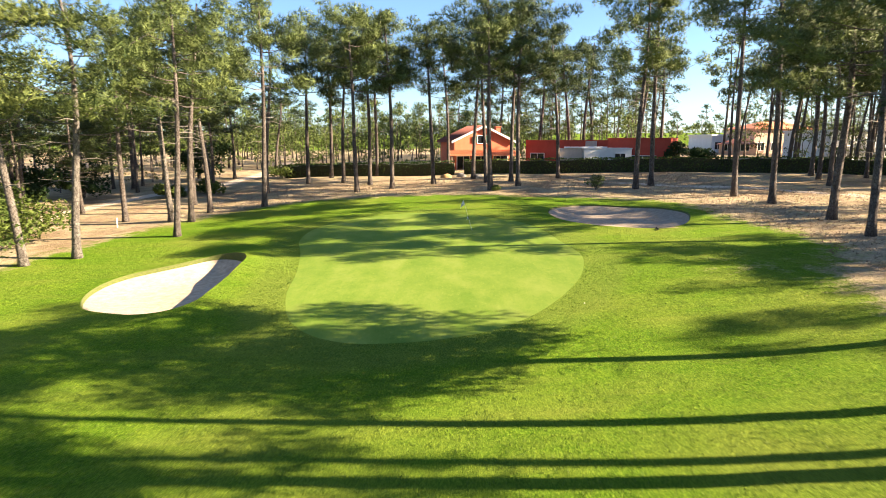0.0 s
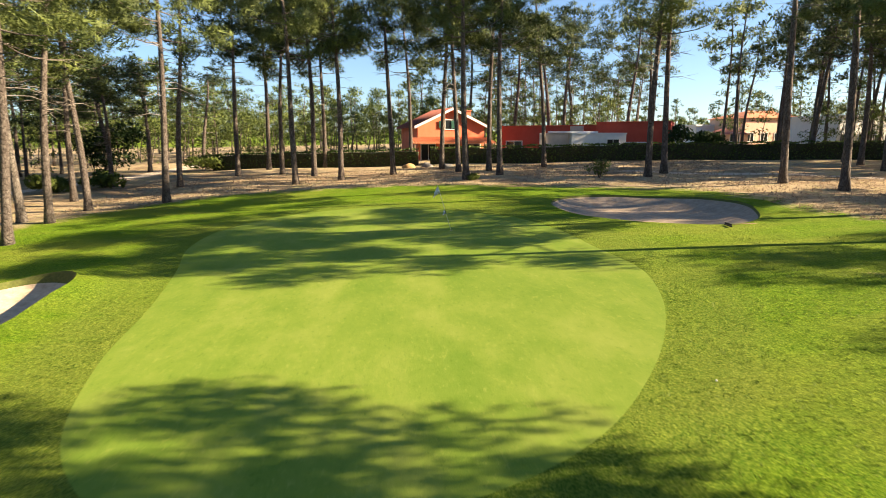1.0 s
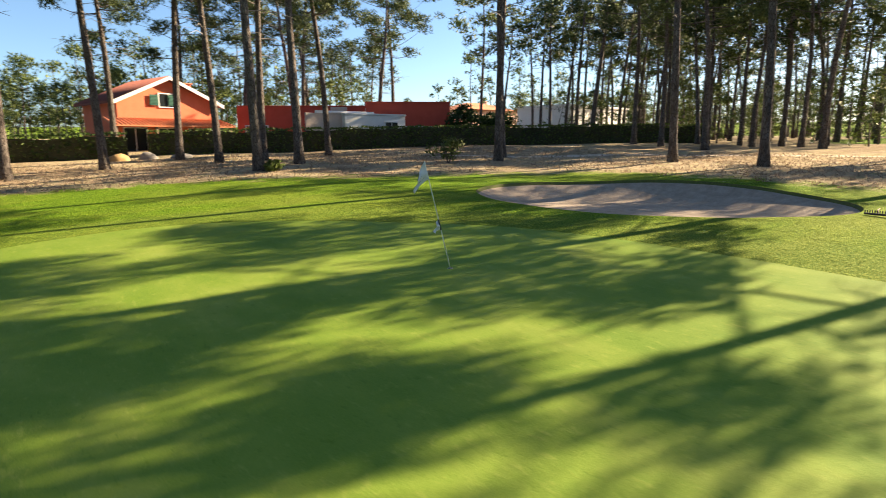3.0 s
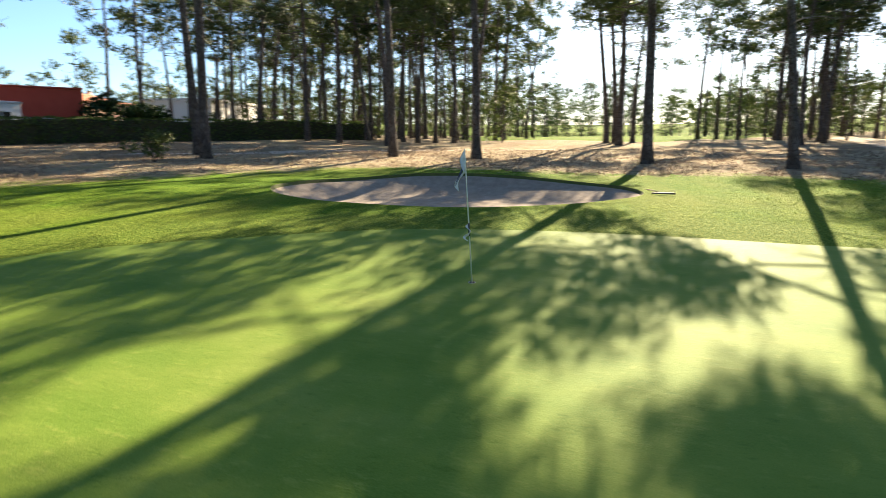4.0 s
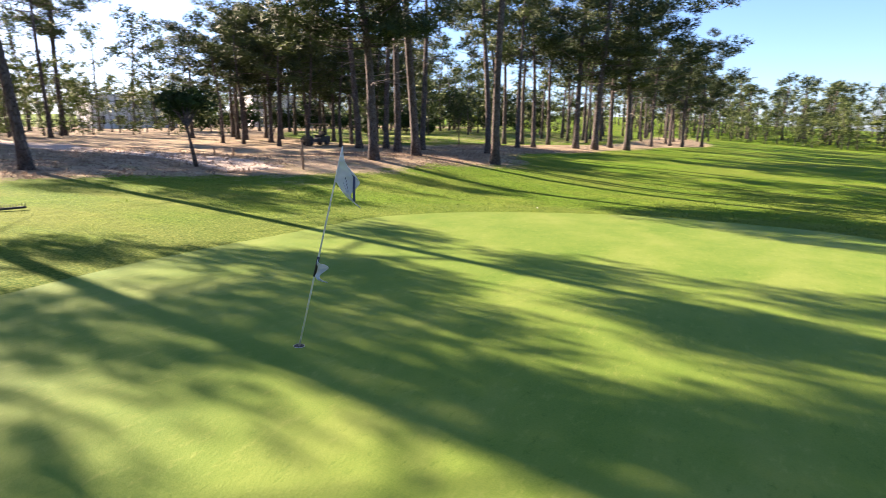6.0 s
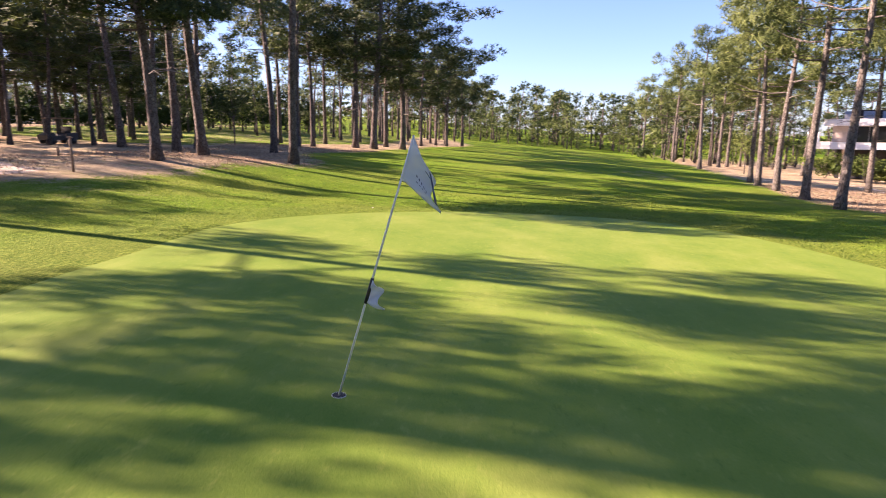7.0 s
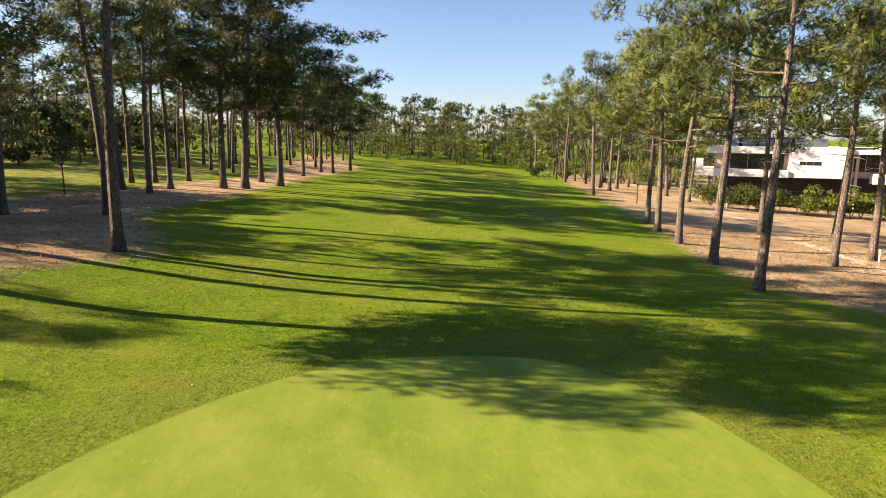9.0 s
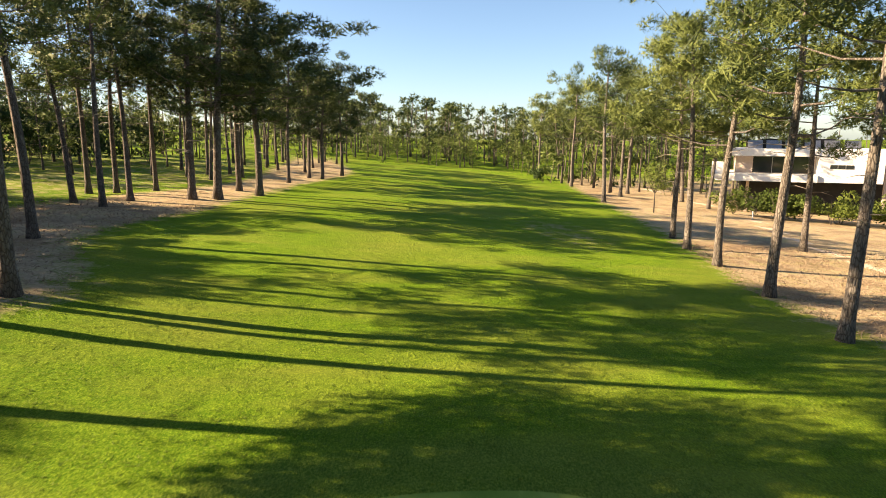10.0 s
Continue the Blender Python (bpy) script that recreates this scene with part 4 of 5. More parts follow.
def gable_house():
    root = tagged(new("gable_house"), "orange rendered house with tiled gable roof and white bargeboards", "house")
    root.matrix_basis = pose(2.4, 47.2, 1.55, 0, 0, 13)
    W, D, E, A = 8.7, 7.0, 4.45, 6.4
    part("wall", prism([(0, 0), (W, 0), (W, E), (W / 2, A - 0.12), (0, E)], 0, D), M_RENDER_ORANGE, root)
    for sgn in (0, 1):
        x0, x1 = (-0.55, W / 2) if sgn == 0 else (W + 0.55, W / 2)
        ze = E - 0.28
        sl = (A - ze) / (W / 2 + 0.55)
        bm = prism([(x0, ze), (x1, A), (x1, A + 0.16), (x0, ze + 0.16)], -0.45, D + 0.45)
        rf = part("roof", bm, M_TILE, root)
        # rows of tiles running down the slope
        rng = range(0, 30)
        vs = []
        for k in rng:
            y = -0.35 + k * (D + 0.7) / 29
            vs.append(tube([(x0, y, ze + 0.17), (x1, y, A + 0.17)], [0.085, 0.085], 6))
        for v in vs:
            part_mesh("tile_course", mesh_from("tile_course", *v, M_TILE, True), rf)
        part("bargeboard", prism([(x0, ze - 0.12), (x1, A - 0.10), (x1, A + 0.2), (x0, ze + 0.2)], -0.53, -0.45), M_WHITE, root, "white bargeboard")
    w = window_on(root, 3.5, 5.1, 4.05, 5.1, 0)
    for x0, x1 in ((2.65, 3.4), (4.25, 5.0)):
        sh = bmesh.new()
        box(sh, (x0, -0.14, 4.13), (x1, -0.10, 5.02))
        for k in range(7):
            box(sh, (x0 + 0.05, -0.165, 4.18 + k * 0.115), (x1 - 0.05, -0.141, 4.24 + k * 0.115))
        part("shutter", sh, M_SHUTTER, root, "green louvred shutter")
    # tiled porch roof on posts
    pr = bmesh.new()
    vs = [(-1.2, -0.005, 2.9), (9.1, -0.005, 2.9), (9.3, -2.2, 2.3), (-1.4, -2.2, 2.3)]
    lo = [pr.verts.new(p) for p in vs]
    hi = [pr.verts.new((x, y, z + 0.12)) for x, y, z in vs]
    pr.faces.new(lo[::-1]), pr.faces.new(hi)
    for i in range(4):
        pr.faces.new((lo[i], lo[(i + 1) % 4], hi[(i + 1) % 4], hi[i]))
    bmesh.ops.recalc_face_normals(pr, faces=pr.faces)
    porch = part("porch_roof", pr, M_TILE_BRIGHT, root, "terracotta tiled porch roof")
    rows = [tube([(-1.1 + k * 0.325, -0.02, 3.03), (-1.28 + k * 0.336, -2.22, 2.43)], [0.075, 0.075], 6) for k in range(32)]
    for v in rows:
        part_mesh("tile_course", mesh_from("tile_course", *v, M_TILE_BRIGHT, True), porch)
    for x in (-1.0, 2.2, 5.5, 8.9):
        part("post", new_box((x - 0.1, -2.05, 0), (x + 0.1, -1.85, 2.34), 0.02), M_WOOD, root)
    for x0, x1 in ((0.4, 2.2), (3.1, 4.9), (6.0, 8.1)):
        window_on(root, x0, x1, 0.3, 2.2, 0)
    ch = new_box((7.6, 3.4, 4.4), (8.3, 4.1, 6.4), 0.02)
    part("chimney", ch, M_RENDER_ORANGE, root)
    part("chimney_cap", new_box((7.5, 3.3, 6.4), (8.4, 4.2, 6.52), 0.02), M_TILE_BRIGHT, root)
    return root


gable_house()


def flat_house():
    root = tagged(new("flat_roof_house"), "low red rendered house with flat roof behind the hedge", "house")
    root.matrix_basis = pose(23.2, 43.2, 1.6, 0, 0, -30)
    wall_box(root, "wall", (0, 0, 0), (8.2, 8, 4.6), M_RENDER_RED)
    wall_box(root, "parapet", (-0.08, -0.08, 4.6), (8.28, 8.08, 4.72), M_RENDER_RED)
    wall_box(root, "wall", (-12.3, 1.6, 0), (-0.01, 8, 4.35), M_RENDER_RED)
    wall_box(root, "parapet", (-12.3, 1.54, 4.35), (-0.02, 8.05, 4.45), M_RENDER_RED)
    window_on(root, 3.0, 6.4, 1.0, 2.3, 0)
    window_on(root, -11.5, -9.5, 1.0, 2.5, 1.6)
    wall_box(root, "roof_vent", (-3.4, 1.45, 3.3), (-1.8, 1.58, 4.3), M_BEIGE)
    return root


flat_house()


def garden_store():
    root = tagged(new("garden_store"), "low white painted flat-roofed garden building", "outbuilding")
    root.matrix_basis = pose(25.3, 39.5, 1.75, 0, 0, 3)
    wall_box(root, "wall", (-6.5, 0, 0), (0, 2.3, 3.1), M_WHITE)
    wall_box(root, "roof_slab", (-6.55, -0.06, 3.1), (0.06, 2.35, 3.25), M_WHITE)
    window_on(root, -2.3, -0.9, 1.5, 2.5, 0)
    wall_box(root, "side_wall", (-10.0, 0.5, 0), (-6.56, 0.7, 3.2), M_BEIGE, "beige block garden wall")
    wall_box(root, "wall_coping", (-9.0, 0.42, 3.2), (-3.2, 0.78, 3.42), M_WHITE)
    return root


garden_store()


def villa(x, y, rz, w, d, h, wall_mat, roof_mat, label, hip=2.2):
    root = tagged(new("villa"), label, "house")
    root.matrix_basis = pose(x, y, height(x, y) - 0.2, 0, 0, rz)
    wall_box(root, "wall", (0, 0, 0), (w, d, h), wall_mat)
    bm = bmesh.new()
    o = 0.5
    lo = [bm.verts.new(p) for p in ((-o, -o, h), (w + o, -o, h), (w + o, d + o, h), (-o, d + o, h))]
    if hip:
        r = d / 2
        a, c = bm.verts.new((r, d / 2, h + hip)), bm.verts.new((w - r, d / 2, h + hip))
        for f in ((lo[0], lo[1], c, a), (lo[1], lo[2], c), (lo[2], lo[3], a, c), (lo[3], lo[0], a), tuple(lo[::-1])):
            bm.faces.new(f)
    else:
        box(bm, (-0.2, -0.2, h), (w + 0.2, d + 0.2, h + 0.3))
        bmesh.ops.delete(bm, geom=lo)
    part("roof", bm, roof_mat, root)
    for k in range(int(w / 3)):
        window_on(root, 0.8 + k * 3, 2.2 + k * 3, 0.9, 2.3, 0)
        if h > 5:
            window_on(root, 0.8 + k * 3, 2.2 + k * 3, 3.7, 5.0, 0)
    if hip:
        part("chimney", new_box((w * 0.7, d * 0.5, h + 0.5), (w * 0.7 + 0.6, d * 0.5 + 0.5, h + hip + 0.5), 0.02), wall_mat, root)
    return root


villa(63, 76, 8, 14, 9, 5.0, M_RENDER_PEACH, M_TILE_BRIGHT, "peach rendered villa with terracotta hipped roof", hip=1.5)
villa(55.5, 75, -30, 6.5, 5, 2.1, M_RENDER_PEACH, M_TILE, "low peach annexe with dark red tiled roof", hip=1.1)
villa(58, 83, 8, 9, 8, 3.6, M_WHITE, M_WHITE, "white flat-roofed villa behind the peach villa", hip=0)
villa(59, 49, 10, 17, 9, 4.6, M_WHITE, M_WHITE, "long white villa behind the eastern pines", hip=0)
villa(95, -62, -110, 14, 9, 5.6, M_WHITE, M_WHITE, "white modern villa seen between the pines", hip=0)
villa(82, -86, -120, 12, 9, 6.0, M_WHITE, M_WHITE, "white two-storey villa with fenced garden", hip=0)


def modern_house():
    root = tagged(new("modern_house"), "white modern house with overhanging upper storey above shrubs", "house")
    root.matrix_basis = pose(-46.6, -82.6, -3.9, 0, 0, 150)
    # x runs along the facade, the front is at y = 0 and the house lies behind it
    part("ground_floor", new_box((2.0, 3.0, 0), (34, 9, 4.0), 0.02), M_DARK, root, "dark recessed ground floor")
    part("balcony", prism([(-1.6, 4.35), (-0.9, 4.0), (10.2, 4.0), (10.2, 4.9), (-1.6, 4.9)], -0.3, 8.9), M_WHITE, root, "white balcony slab with solid parapet")
    part("inner_wall", new_box((1.2, 2.4, 4.91), (10.2, 8.9, 7.1), 0.02), M_BEIGE, root, "shaded wall behind the balcony")
    part("roof_slab", new_box((0.2, -0.1, 7.1), (10.2, 9, 8.0), 0.03), M_WHITE, root)
    part("end_wall", new_box((-1.6, 0.2, 4.91), (-0.2, 2.2, 6.3), 0.05), M_WHITE, root)
    part("upper_storey", new_box((10.21, 0, 4.0), (16.9, 9, 8.0), 0.04), M_WHITE, root, "white rendered upper block")
    part("upper_wing", new_box((16.91, 3.2, 3.4), (34, 9, 7.1), 0.02), M_BEIGE, root)
    part("wing_parapet", new_box((19.8, 0.6, 3.4), (34, 3.1, 4.7), 0.05), M_WHITE, root, "white terrace parapet")
    part("wing_roof", new_box((16.91, 0.4, 7.11), (34, 9, 7.95), 0.03), M_WHITE, root)
    part("roof_box", new_box((4, 2.5, 8.0), (12, 7.5, 9.2), 0.02), M_DARK, root)
    for k in range(6):
        bm = new_box((0, 0, 0), (1.7, 0.04, 1.3))
        bmesh.ops.transform(bm, matrix=pose(2.4 + k * 2.1, 1.4, 8.0, -38), verts=bm.verts)
        part("solar_panel", bm, M_GREYMETAL, root, "dark tilted solar panel")
    for x0, x1, z0, z1, y in ((3.2, 9.8, 4.95, 7.0, 2.4), (11.4, 13.8, 5.7, 6.15, 0), (17.4, 23, 4.8, 7.0, 3.2), (25, 33, 4.8, 7.0, 3.2)):
        w = part("window", new_box((x0, y - 0.05, z0), (x1, y + 0.02, z1)), M_GLASS, root)
        for k in range(1, 3):
            xm = x0 + (x1 - x0) * k / 3
            part("mullion", new_box((xm - 0.04, y - 0.08, z0), (xm + 0.04, y - 0.05, z1)), M_GREYMETAL, w)
    for x in (2.6, 17.3, 17.9):
        part("pillar", new_box((x, 1.5, 0), (x + 0.35, 1.9, 7.1 if x > 5 else 4.0), 0.02), M_BEIGE, root)
    return root


modern_house()

# ---------------------------------------------------------------- flagstick
def flagstick():
    root = tagged(new("flagstick"), "leaning white flagstick with drooping white flag in the hole", "flagstick")
    root.matrix_basis = Matrix.Translation((0, 0, ground_z(0, 0)))
    top = Vector((-0.603, -0.042, 2.04))
    u = top.normalized()
    pole = tube([u * -0.08, u * 0.6, u * 1.3, u * 2.12], [0.0095, 0.0095, 0.009, 0.0075], 10)
    part_mesh("pole", mesh_from("pole", *pole, M_POLE, True), root)

    def cloth(t0, t1, length, width, away, name):
        """A cloth held along the pole from t0 to t1 and drooping in folds."""
        nu, nv = 14, 12
        vs, fs = [], []
        a = Vector(away).normalized()
        side = a.cross(Vector((0, 0, 1))).normalized()
        for i in range(nu + 1):
            s = i / nu
            for j in range(nv + 1):
                t = j / nv
                base = u * (t1 + (t0 - t1) * t)
                out = width * s * (0.42 + 0.58 * t)
                drop = length * s ** 1.2 * (1.0 - 0.1 * t)
                fold = 0.06 * math.sin(6.5 * t + 3.5 * s) * s ** 0.6
                p = base + a * out + Vector((0, 0, -drop)) + side * fold + a * 0.02 * math.sin(9 * t) * s
                vs.append(p)
        for i in range(nu):
            for j in range(nv):
                k = i * (nv + 1) + j
                fs.append((k, k + nv + 1, k + nv + 2, k + 1))
        ob = part_mesh(name, mesh_from(name, vs, fs, M_FLAG, True), root)
        so = ob.modifiers.new("thick", "SOLIDIFY")
        so.thickness = 0.004
        return vs, nv

    vs, nv = cloth(1.78, 2.11, 0.27, 0.29, (-0.9, 0.16, 0), "flag")

    def on_cloth(s0, s1, t0, t1, name):
        """A printed bar lying on the cloth."""
        n = 4
        rows, fs = [], []
        for i in range(n + 1):
            for t in (t0, t1):
                s = s0 + (s1 - s0) * i / n
                fi, fj = s * 14, t * nv
                i0, j0 = min(int(fi), 13), min(int(fj), nv - 1)
                a, c = fi - i0, fj - j0
                k = i0 * (nv + 1) + j0
                p = vs[k] * (1 - a) * (1 - c) + vs[k + nv + 1] * a * (1 - c) + vs[k + 1] * (1 - a) * c + vs[k + nv + 2] * a * c
                rows.append(p)
        off = Vector((0.16, 0.9, 0.1)).normalized() * 0.007
        vv = [p + off for p in rows] + [p - off for p in rows]
        m = len(rows)
        for i in range(n):
            fs.append((2 * i, 2 * i + 1, 2 * i + 3, 2 * i + 2))
            fs.append((m + 2 * i, m + 2 * i + 2, m + 2 * i + 3, m + 2 * i + 1))
        part_mesh("printed_bar", mesh_from("printed_bar", vv, fs, M_FLAG_MARK), root, "dark printed bar")

    on_cloth(0.93, 0.985, 0.02, 0.80, "trim")
    for k in range(5):
        on_cloth(0.36 + k * 0.09, 0.40 + k * 0.09, 0.64 + 0.01 * k, 0.69 + 0.01 * k, "bar")
    for k in range(4):
        on_cloth(0.38 + k * 0.09, 0.42 + k * 0.09, 0.78, 0.80, "bar")
    on_cloth(0.62, 0.80, 0.32, 0.34, "bar")
    # small marker flag low on the stick
    cloth(0.80, 0.99, 0.07, 0.13, (-0.9, 0.05, 0), "marker_flag")
    sl = tube([u * 0.79, u * 1.0], [0.014, 0.014], 8)
    part_mesh("sleeve", mesh_from("sleeve", *sl, M_BLACK, True), root, "dark sleeve on the stick")


flagstick()


def hole_cup():
    root = tagged(new("hole_cup"), "golf hole in the green, a flat disc painted dark within a white rim", "hole")
    z = ground_z(0, 0)
    root.matrix_basis = Matrix.Translation((0, 0, z))
    v, f = [], []
    n = 24
    for r, zz in ((0.054, 0.003), (0.056, 0.005), (0.058, 0.003)):
        v += [(r * math.cos(2 * math.pi * k / n), r * math.sin(2 * math.pi * k / n), zz + 0.052 * r * math.cos(2 * math.pi * k / n)) for k in range(n)]
    f = [(i * n + k, i * n + (k + 1) % n, (i + 1) * n + (k + 1) % n, (i + 1) * n + k) for i in range(2) for k in range(n)]
    part_mesh("rim", mesh_from("rim", v, f, M_WHITE), root)
    # flat near-black disc paints the shaded inside of the hole
    dv = [(0.055 * math.cos(2 * math.pi * k / n), 0.055 * math.sin(2 * math.pi * k / n), 0.004 + 0.052 * 0.055 * math.cos(2 * math.pi * k / n)) for k in range(n)]
    part_mesh("cup", mesh_from("cup", dv, [tuple(range(n))], M_DARK), root)


hole_cup()


# ---------------------------------------------------------------- small things
def rake():
    root = tagged(new("bunker_rake"), "black bunker rake lying on the grass beside the sand", "rake")
    root.matrix_basis = pose(11.24, -3.36, ground_z(11.24, -3.36) + 0.03, 0, 0, 80)
    bm = new_box((-0.35, -0.03, 0), (0.35, 0.03, 0.05), 0.008)
    head = part("head", bm, M_BLACK, root)
    for k in range(12):
        part("tooth", new_box((-0.33 + k * 0.06, -0.012, 0.045), (-0.318 + k * 0.06, 0.012, 0.12)), M_BLACK, head)
    h = tube([(0, 0, 0.03), (0.5, -0.9, 0.05), (0.8, -1.6, 0.02)], [0.014, 0.014, 0.013], 6)
    part_mesh("handle", mesh_from("handle", *h, M_WOOD, True), root)


rake()


def stake(x, y, h, r, mat, label, cap=False):
    root = tagged(new("marker_post"), label, "post")
    root.matrix_basis = Matrix.Translation((x, y, ground_z(x, y)))
    v, f = tube([(0, 0, -0.15), (0.0, 0, h * 0.5), (0.01, 0, h - 0.03), (0.01, 0, h)], [r, r, r * 0.95, r * 0.7], 8)
    part_mesh("post", mesh_from("post", v, f, mat, True), root)
    if cap:
        part("cap", new_box((-r * 1.5, -r * 1.5, h), (r * 1.7, r * 1.5, h + 0.06), 0.01), mat, root)
    return root


stake(14.83, -18.27, 1.3, 0.05, M_WOOD, "weathered wooden post at the end of the sandy path", True)
for x, y in ((24.4, -21.9), (23.6, -22.6), (18.8, -23.0)):
    stake(x, y, 0.45, 0.05, M_WOOD, "short weathered wooden stump post beside the sandy path")
stake(-34.85, -38.5, 0.9, 0.06, M_WHITE, "short white boundary marker post on dry soil")
stake(-44, -72, 0.9, 0.06, M_WHITE, "short white boundary marker post beside the path")
stake(-27.5, 9.5, 0.8, 0.05, M_WHITE, "short white boundary marker post among the western pines")


def small_tree(x, y, lean, h, crown_c, crown_r, mat, label, seed, n=42, flat=0.5, size=0.17, r0=0.09):
    rng = np.random.RandomState(seed)
    root = tagged(new("small_tree"), label, "tree")
    root.matrix_basis = Matrix.Translation((x, y, ground_z(x, y)))
    cc = Vector(crown_c)
    tp = [Vector((0, 0, -0.15)), Vector((lean[0] * 0.5, lean[1] * 0.5, h * 0.3)), Vector((lean[0], lean[1], h * 0.6)), cc]
    part_mesh("trunk", mesh_from("trunk", *tube(tp, [r0 * 1.2, r0, r0 * 0.8, r0 * 0.3], 7), M_BARK, True), root)
    wood, cs = [], []
    for i in range(11):
        a = i * 2.4
        rr = crown_r * rng.uniform(0.35, 0.85)
        e = cc + Vector((math.cos(a) * rr, math.sin(a) * rr, rng.uniform(-0.35, 0.5) * crown_r * flat))
        wood.append(tube([tp[2], tp[2].lerp(e, 0.55) + Vector((0, 0, 0.1)), e], [r0 * 0.4, r0 * 0.28, 0.012], 5, False))
        cs.append(np.array(e))
    cs += [np.array(cc) + rng.normal(size=3) * crown_r * 0.3 * np.array([1, 1, flat]) for _ in range(8)]
    tagged(part_mesh("branchwork", mesh_from("branchwork", *joined(wood), M_BARK, True), root), kind="stuff")
    V, N = needle_cloud(rng, cs, [crown_r * rng.uniform(0.32, 0.5) for _ in cs], n, size, flat + 0.2, 4, 0.25)
    part_mesh("crown", cloud_mesh("crown", V, mat, N), root)
    return root


small_tree(19.2, -15.9, (0.1, 0.3), 3.0, (1.0, -0.3, 3.0), 1.55, M_DARKLEAF, "small leaning tree with dense dark rounded crown", 3, n=120)
small_tree(21.6, -50.2, (0, 0), 3.4, (0, 0, 3.6), 1.7, M_NEEDLE, "slim sapling pine standing on the rough grass", 4, n=40, flat=0.9, r0=0.05)
small_tree(-33.4, -74, (0, 0), 3.5, (0, 0, 3.7), 2.0, M_NEEDLE_YOUNG, "young light-green conifer on dry soil", 5, n=40, flat=1.25, r0=0.07)
shrub(-34.4, -129, 1.9, 2.2, "rounded dark shrub at the fairway edge", M_DARKLEAF, n=900, size=0.3, seed=6)
shrub(-41.4, -128, 2.0, 2.0, "rounded green shrub at the fairway edge", M_SHRUB, n=900, size=0.3, seed=7)
shrub(14.0, 18.2, 0.95, 1.7, "loose grey-green shrub on needle-covered soil", M_NEEDLE, n=420, size=0.16, seed=8)
shrub(4.3, 20.0, 0.55, 0.5, "low green sprouts round the foot of a pine", M_SHRUB, n=500, size=0.14, seed=13)
shrub(31.9, 34.8, 1.6, 3.2, "tall loose garden shrub behind the hedge", M_DARKLEAF, n=700, size=0.3, seed=9)
shrub(30.4, 36.6, 1.8, 4.4, "tall dark garden shrub beside the red house", M_DARKLEAF, n=800, size=0.3, seed=10)
for i, (x, y, r, h) in enumerate([(-30.4, 2.2, 2.7, 3.4), (-31.5, -1, 3.4, 5.2), (-31.5, -6.5, 2.8, 4.0), (-34, 5, 2.8, 3.2), (-22, 44.5, 1.8, 1.6), (-27, 31, 1.5, 1.3), (-30, 27, 1.4, 1.2)]):
    shrub(x, y, r, h, "bushy light-green shrub at the edge of the western pines", M_SHRUB, n=900, size=0.28, seed=20 + i)
for i, (x, y, r, h) in enumerate([(-30.5, 42, 2.6, 6.0), (-33.5, 44.5, 2.4, 5.0), (-44, 37, 3.0, 5.5), (-40.5, 30, 2.2, 3.5), (-47, 31, 3.0, 5.0), (-43, 24, 2.4, 3.6)]):
    shrub(x, y, r, h, "dark dense evergreen bush among the western pines", M_DARKLEAF, n=800, size=0.36, seed=90 + i)
for i in range(16):
    shrub(30 + i * 2.4, -100 + 14 * math.sin(i * 2.1), 3.2, 5.5 + 2.2 * (i % 3), "dark dense evergreen bush beyond the neighbouring fairway", M_DARKLEAF, n=800, size=0.4, seed=120 + i)
for i in range(15):
    x = -44.5 - i * 1.55
    y = -76.6 + i * 0.95 + (i % 3) * 0.7
    shrub(x, y, 1.9, 2.9 + 0.5 * (i % 3), "flowering garden shrub below the white house", M_SHRUB, n=700, size=0.26, seed=40 + i)


for i in range(12):
    shrub(39 + i * 2.3, -77 + i * 2.1 + (i % 3) * 0.8, 2.2, 2.8 + 0.8 * (i % 3), "dark broad-leaved shrub behind the neighbouring fairway", M_DARKLEAF, n=500, size=0.42, seed=70 + i)


def golf_ball(x, y):
    bm = bmesh.new()
    bmesh.ops.create_icosphere(bm, subdivisions=3, radius=0.0215)
    for v in list(bm.verts)[::3]:   # dimples
        v.co *= 0.965
    ob = part("golf_ball", bm, M_WHITE, None, "", True)
    ob.matrix_basis = Matrix.Translation((x, y, ground_z(x, y) + 0.024))
    tagged(ob, "small white golf ball lying in the rough grass", "golf ball")


golf_ball(2.8, -16.7)


def golf_cart():
    root = tagged(new("golf_cart"), "dark golf cart with canopy parked among the pines", "golf cart")
    root.matrix_basis = pose(29.7, -38.2, ground_z(29.7, -38.2), 0, 0, 72)
    part("body", prism([(-1.15, 0.3), (1.15, 0.3), (1.2, 0.62), (0.75, 0.8), (0.45, 0.55), (-0.2, 0.55), (-0.25, 0.75), (-1.15, 0.8)], -0.55, 0.55), M_BLACK, root)
    part("seat", new_box((-0.65, -0.5, 0.75), (-0.2, 0.5, 0.9), 0.03), M_DARK, root)
    part("backrest", new_box((-0.75, -0.5, 0.9), (-0.63, 0.5, 1.25), 0.03), M_DARK, root)
    part("canopy", new_box((-0.95, -0.6, 1.78), (0.75, 0.6, 1.86), 0.03), M_WOOD, root)
    for x in (-0.85, 0.65):
        for y in (-0.52, 0.52):
            part_mesh("strut", mesh_from("strut", *tube([(x, y, 0.7), (x * 0.95, y, 1.8)], [0.02, 0.02], 6), M_GREYMETAL), root)
    for x in (-0.75, 0.8):
        for y in (-0.52, 0.52):
            w = tube([(x, y - 0.09, 0.23), (x, y + 0.09, 0.23)], [0.23, 0.23], 16)
            part_mesh("wheel", mesh_from("wheel", *w, M_BLACK, True), root)


golf_cart()


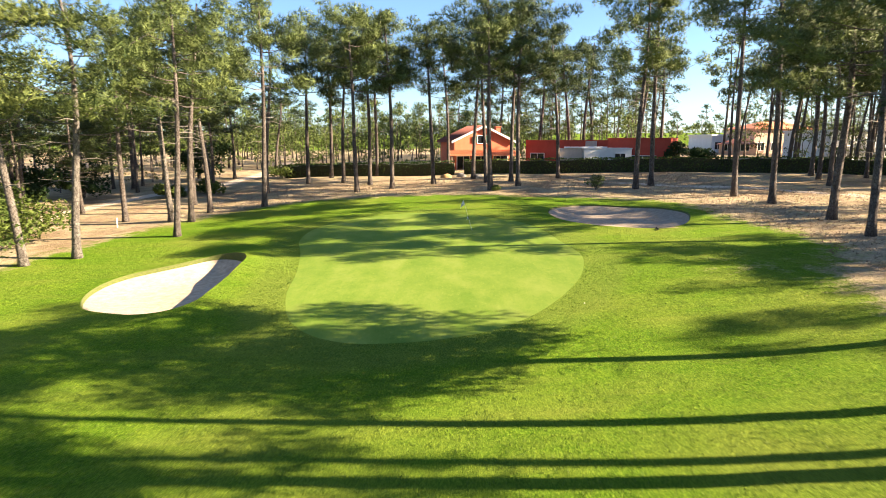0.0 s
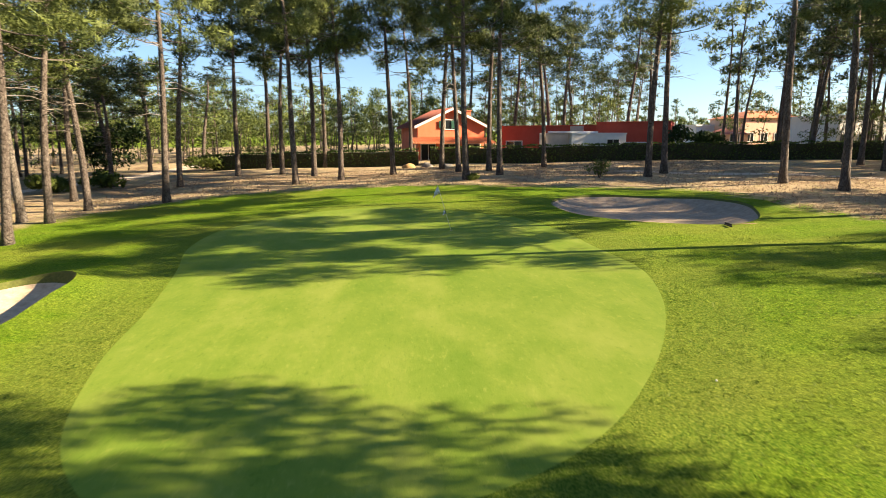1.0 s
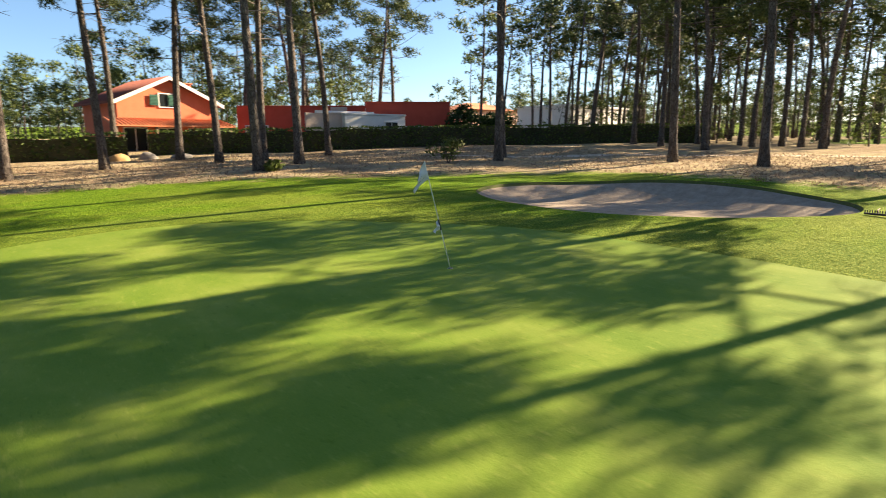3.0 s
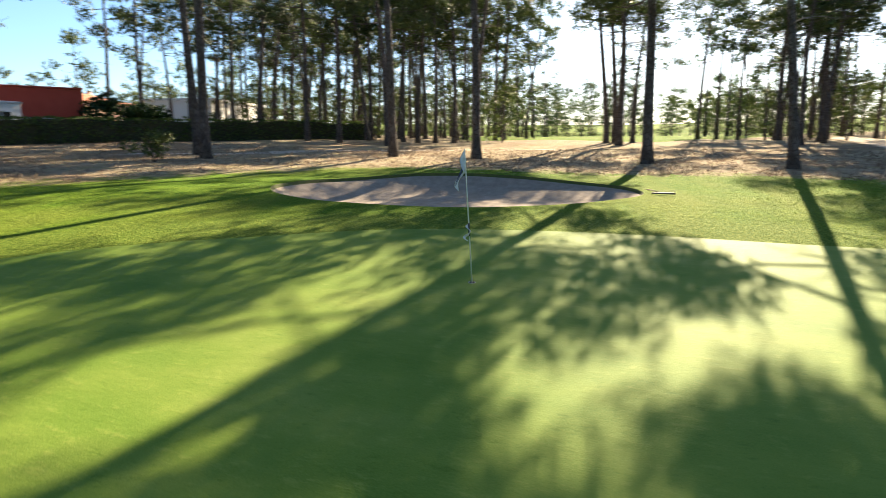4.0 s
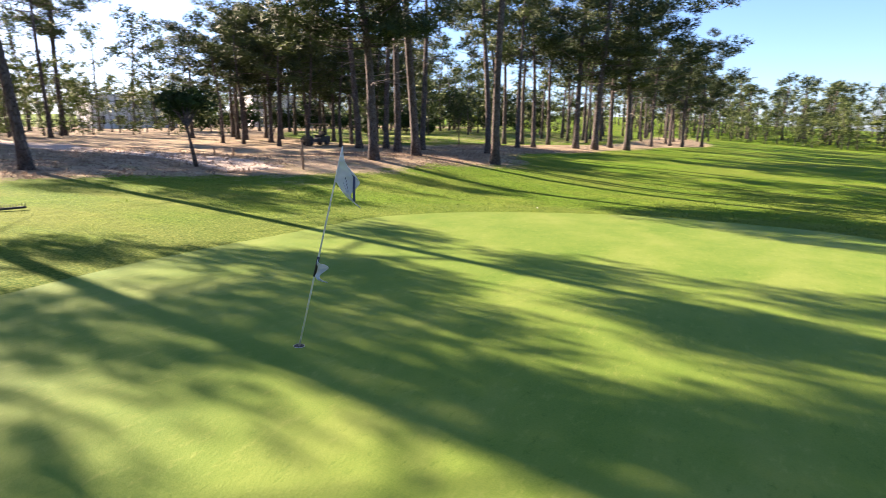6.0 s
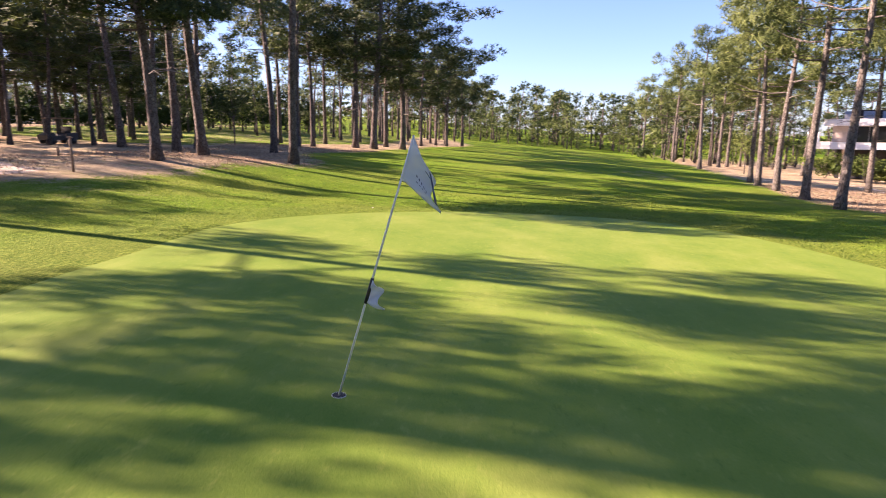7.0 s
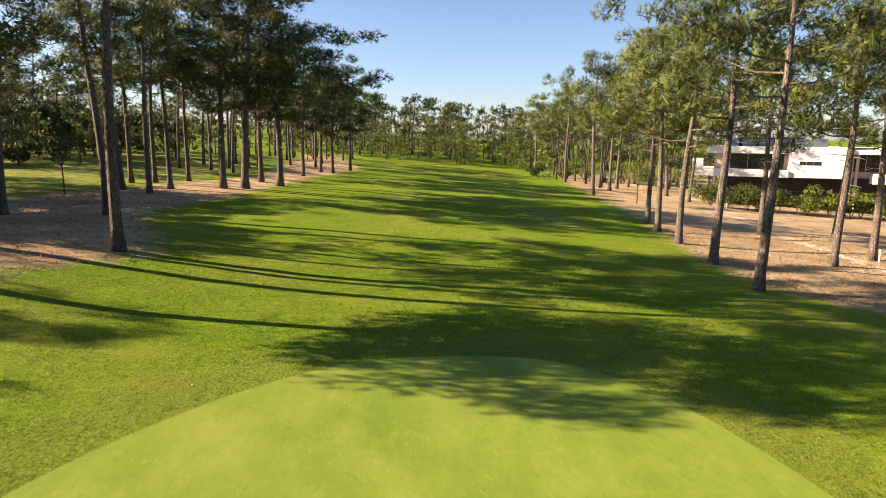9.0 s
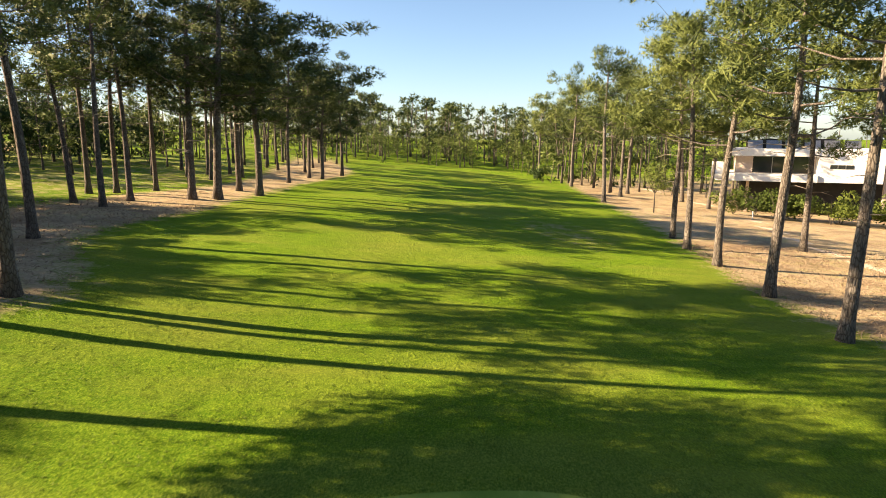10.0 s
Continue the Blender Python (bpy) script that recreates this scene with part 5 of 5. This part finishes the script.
def palm(x, y):
    root = tagged(new("palm"), "short palm with arching fronds behind the hedge", "palm")
    root.matrix_basis = Matrix.Translation((x, y, ground_z(x, y)))
    part_mesh("trunk", mesh_from("trunk", *tube([(0, 0, -0.1), (0.05, 0, 1.0), (0, 0, 2.2)], [0.25, 0.2, 0.22], 8), M_BARK, True), root)
    for i in range(16):
        a = i * 2.4
        el = 0.9 - 0.06 * i
        L = 2.0
        vs, fs = [], []
        for s in range(9):
            t = s / 8
            c = Vector((math.cos(a) * L * t, math.sin(a) * L * t, 2.2 + L * (el * t - 0.95 * t * t)))
            sd = Vector((-math.sin(a), math.cos(a), 0))
            w = 0.34 * math.sin(math.pi * min(1, t + 0.12)) + 0.02
            vs += [c - sd * w - Vector((0, 0, 0.1 * w)), c, c + sd * w - Vector((0, 0, 0.1 * w))]
        for s in range(8):
            fs += [(3 * s, 3 * s + 1, 3 * s + 4, 3 * s + 3), (3 * s + 1, 3 * s + 2, 3 * s + 5, 3 * s + 4)]
        part_mesh("frond", mesh_from("frond", vs, fs, M_DARKLEAF), root)


palm(33.2, 36.6)


def mound(x, y, r, h, mat, name, label, category, seed):
    rng = random.Random(seed)
    bm = bmesh.new()
    bmesh.ops.create_icosphere(bm, subdivisions=3, radius=1.0)
    for v in bm.verts:
        k = 1 + 0.22 * noise.noise(v.co * 1.7 + Vector((seed, 0, 0)))
        v.co = Vector((v.co.x * r * k, v.co.y * r * 0.7 * k, max(v.co.z, -0.1) * h * k))
    ob = part(name, bm, mat, None, label, True)
    ob.matrix_basis = Matrix.Translation((x, y, ground_z(x, y)))
    return tagged(ob, label, category)


mound(0.6, 37.6, 0.8, 0.5, M_SAND_YELLOW, "sand_mound", "heap of yellowish sand by the hedge", "heap", 3)
mound(4.6, 37.0, 0.75, 0.3, M_STONE, "stone_heap", "low heap of pale rubble by the hedge", "heap", 5)
mound(2.6, 38.2, 0.6, 0.5, M_STONE, "stone_heap", "small heap of pale stones by the hedge", "heap", 8)


# ---------------------------------------------------------------- rough grass tufts
M_BLADE = foliage("grass_blades", (0.08, 0.15, 0.016), (0.26, 0.33, 0.055), 0.45)
M_STRAW = foliage("dry_needles_and_straw", (0.24, 0.17, 0.115), (0.50, 0.41, 0.29), 0.3)


def surface_points(rng, n, x0, x1, y0, y1):
    P = np.column_stack([rng.uniform(x0, x1, n), rng.uniform(y0, y1, n)])
    keep = edge_distance(GREEN, P) > 0.12
    for o in (BUNKER_1, BUNKER_2):
        keep &= edge_distance(o, P) > 0.12
    return P[keep]


def blades_at(rng, P, size, upright, width, blades):
    Z = np.array([ground_z(*q) for q in P])
    p = np.column_stack([P, Z - 0.006])
    V = []
    for k in range(blades):
        w = rng.normal(scale=1 - upright, size=(len(p), 3)) + np.array([0, 0, upright])
        w[:, 2] = np.abs(w[:, 2])
        w /= np.linalg.norm(w, axis=1)[:, None]
        s = np.cross(w, rng.normal(size=(len(p), 3)))
        s /= np.linalg.norm(s, axis=1)[:, None] + 1e-9
        L = size * rng.uniform(0.5, 1.4, len(p))[:, None]
        q = p + rng.normal(scale=0.02, size=(len(p), 3)) * np.array([1, 1, 0])
        V.append(np.stack([q + s * L * width, q - s * L * width, q + w * L], 1).reshape(-1, 3))
    return np.concatenate(V)


def rough_tufts():
    rng = np.random.RandomState(12)
    P = surface_points(rng, 36000, -16, 16, -34, -6)
    lump = np.array([noise.noise(Vector((x * 0.7, y * 0.7, 9))) for x, y in P])
    P = P[(lump > -0.25) & (edge_distance(GRASS, P) < 0.5) & (rng.uniform(0, 9, len(P)) < -P[:, 1] - 5.5)]
    ob = part_mesh("rough_grass", cloud_mesh("rough_grass", blades_at(rng, P, 0.06, 0.6, 0.16, 4), M_BLADE))
    tagged(ob, "uneven tufts of rough grass round the green", "grass", kind="stuff")
    Q = np.concatenate([np.column_stack([rng.uniform(-24, 30, 9000), rng.uniform(14, 36, 9000)]),
                        np.column_stack([rng.uniform(16, 34, 6000), rng.uniform(-24, 14, 6000)]),
                        np.column_stack([rng.uniform(-40, -21, 6000), rng.uniform(-52, -22, 6000)]),
                        np.column_stack([rng.uniform(9, 22, 4000), rng.uniform(-58, -24, 4000)])])
    Q = Q[edge_distance(GRASS, Q) > -0.5]
    ob = part_mesh("dry_litter", cloud_mesh("dry_litter", blades_at(rng, Q, 0.16, 0.35, 0.12, 3), M_STRAW))
    tagged(ob, "dry needles, straw and twigs scattered over bare soil", "litter", kind="stuff")


rough_tufts()
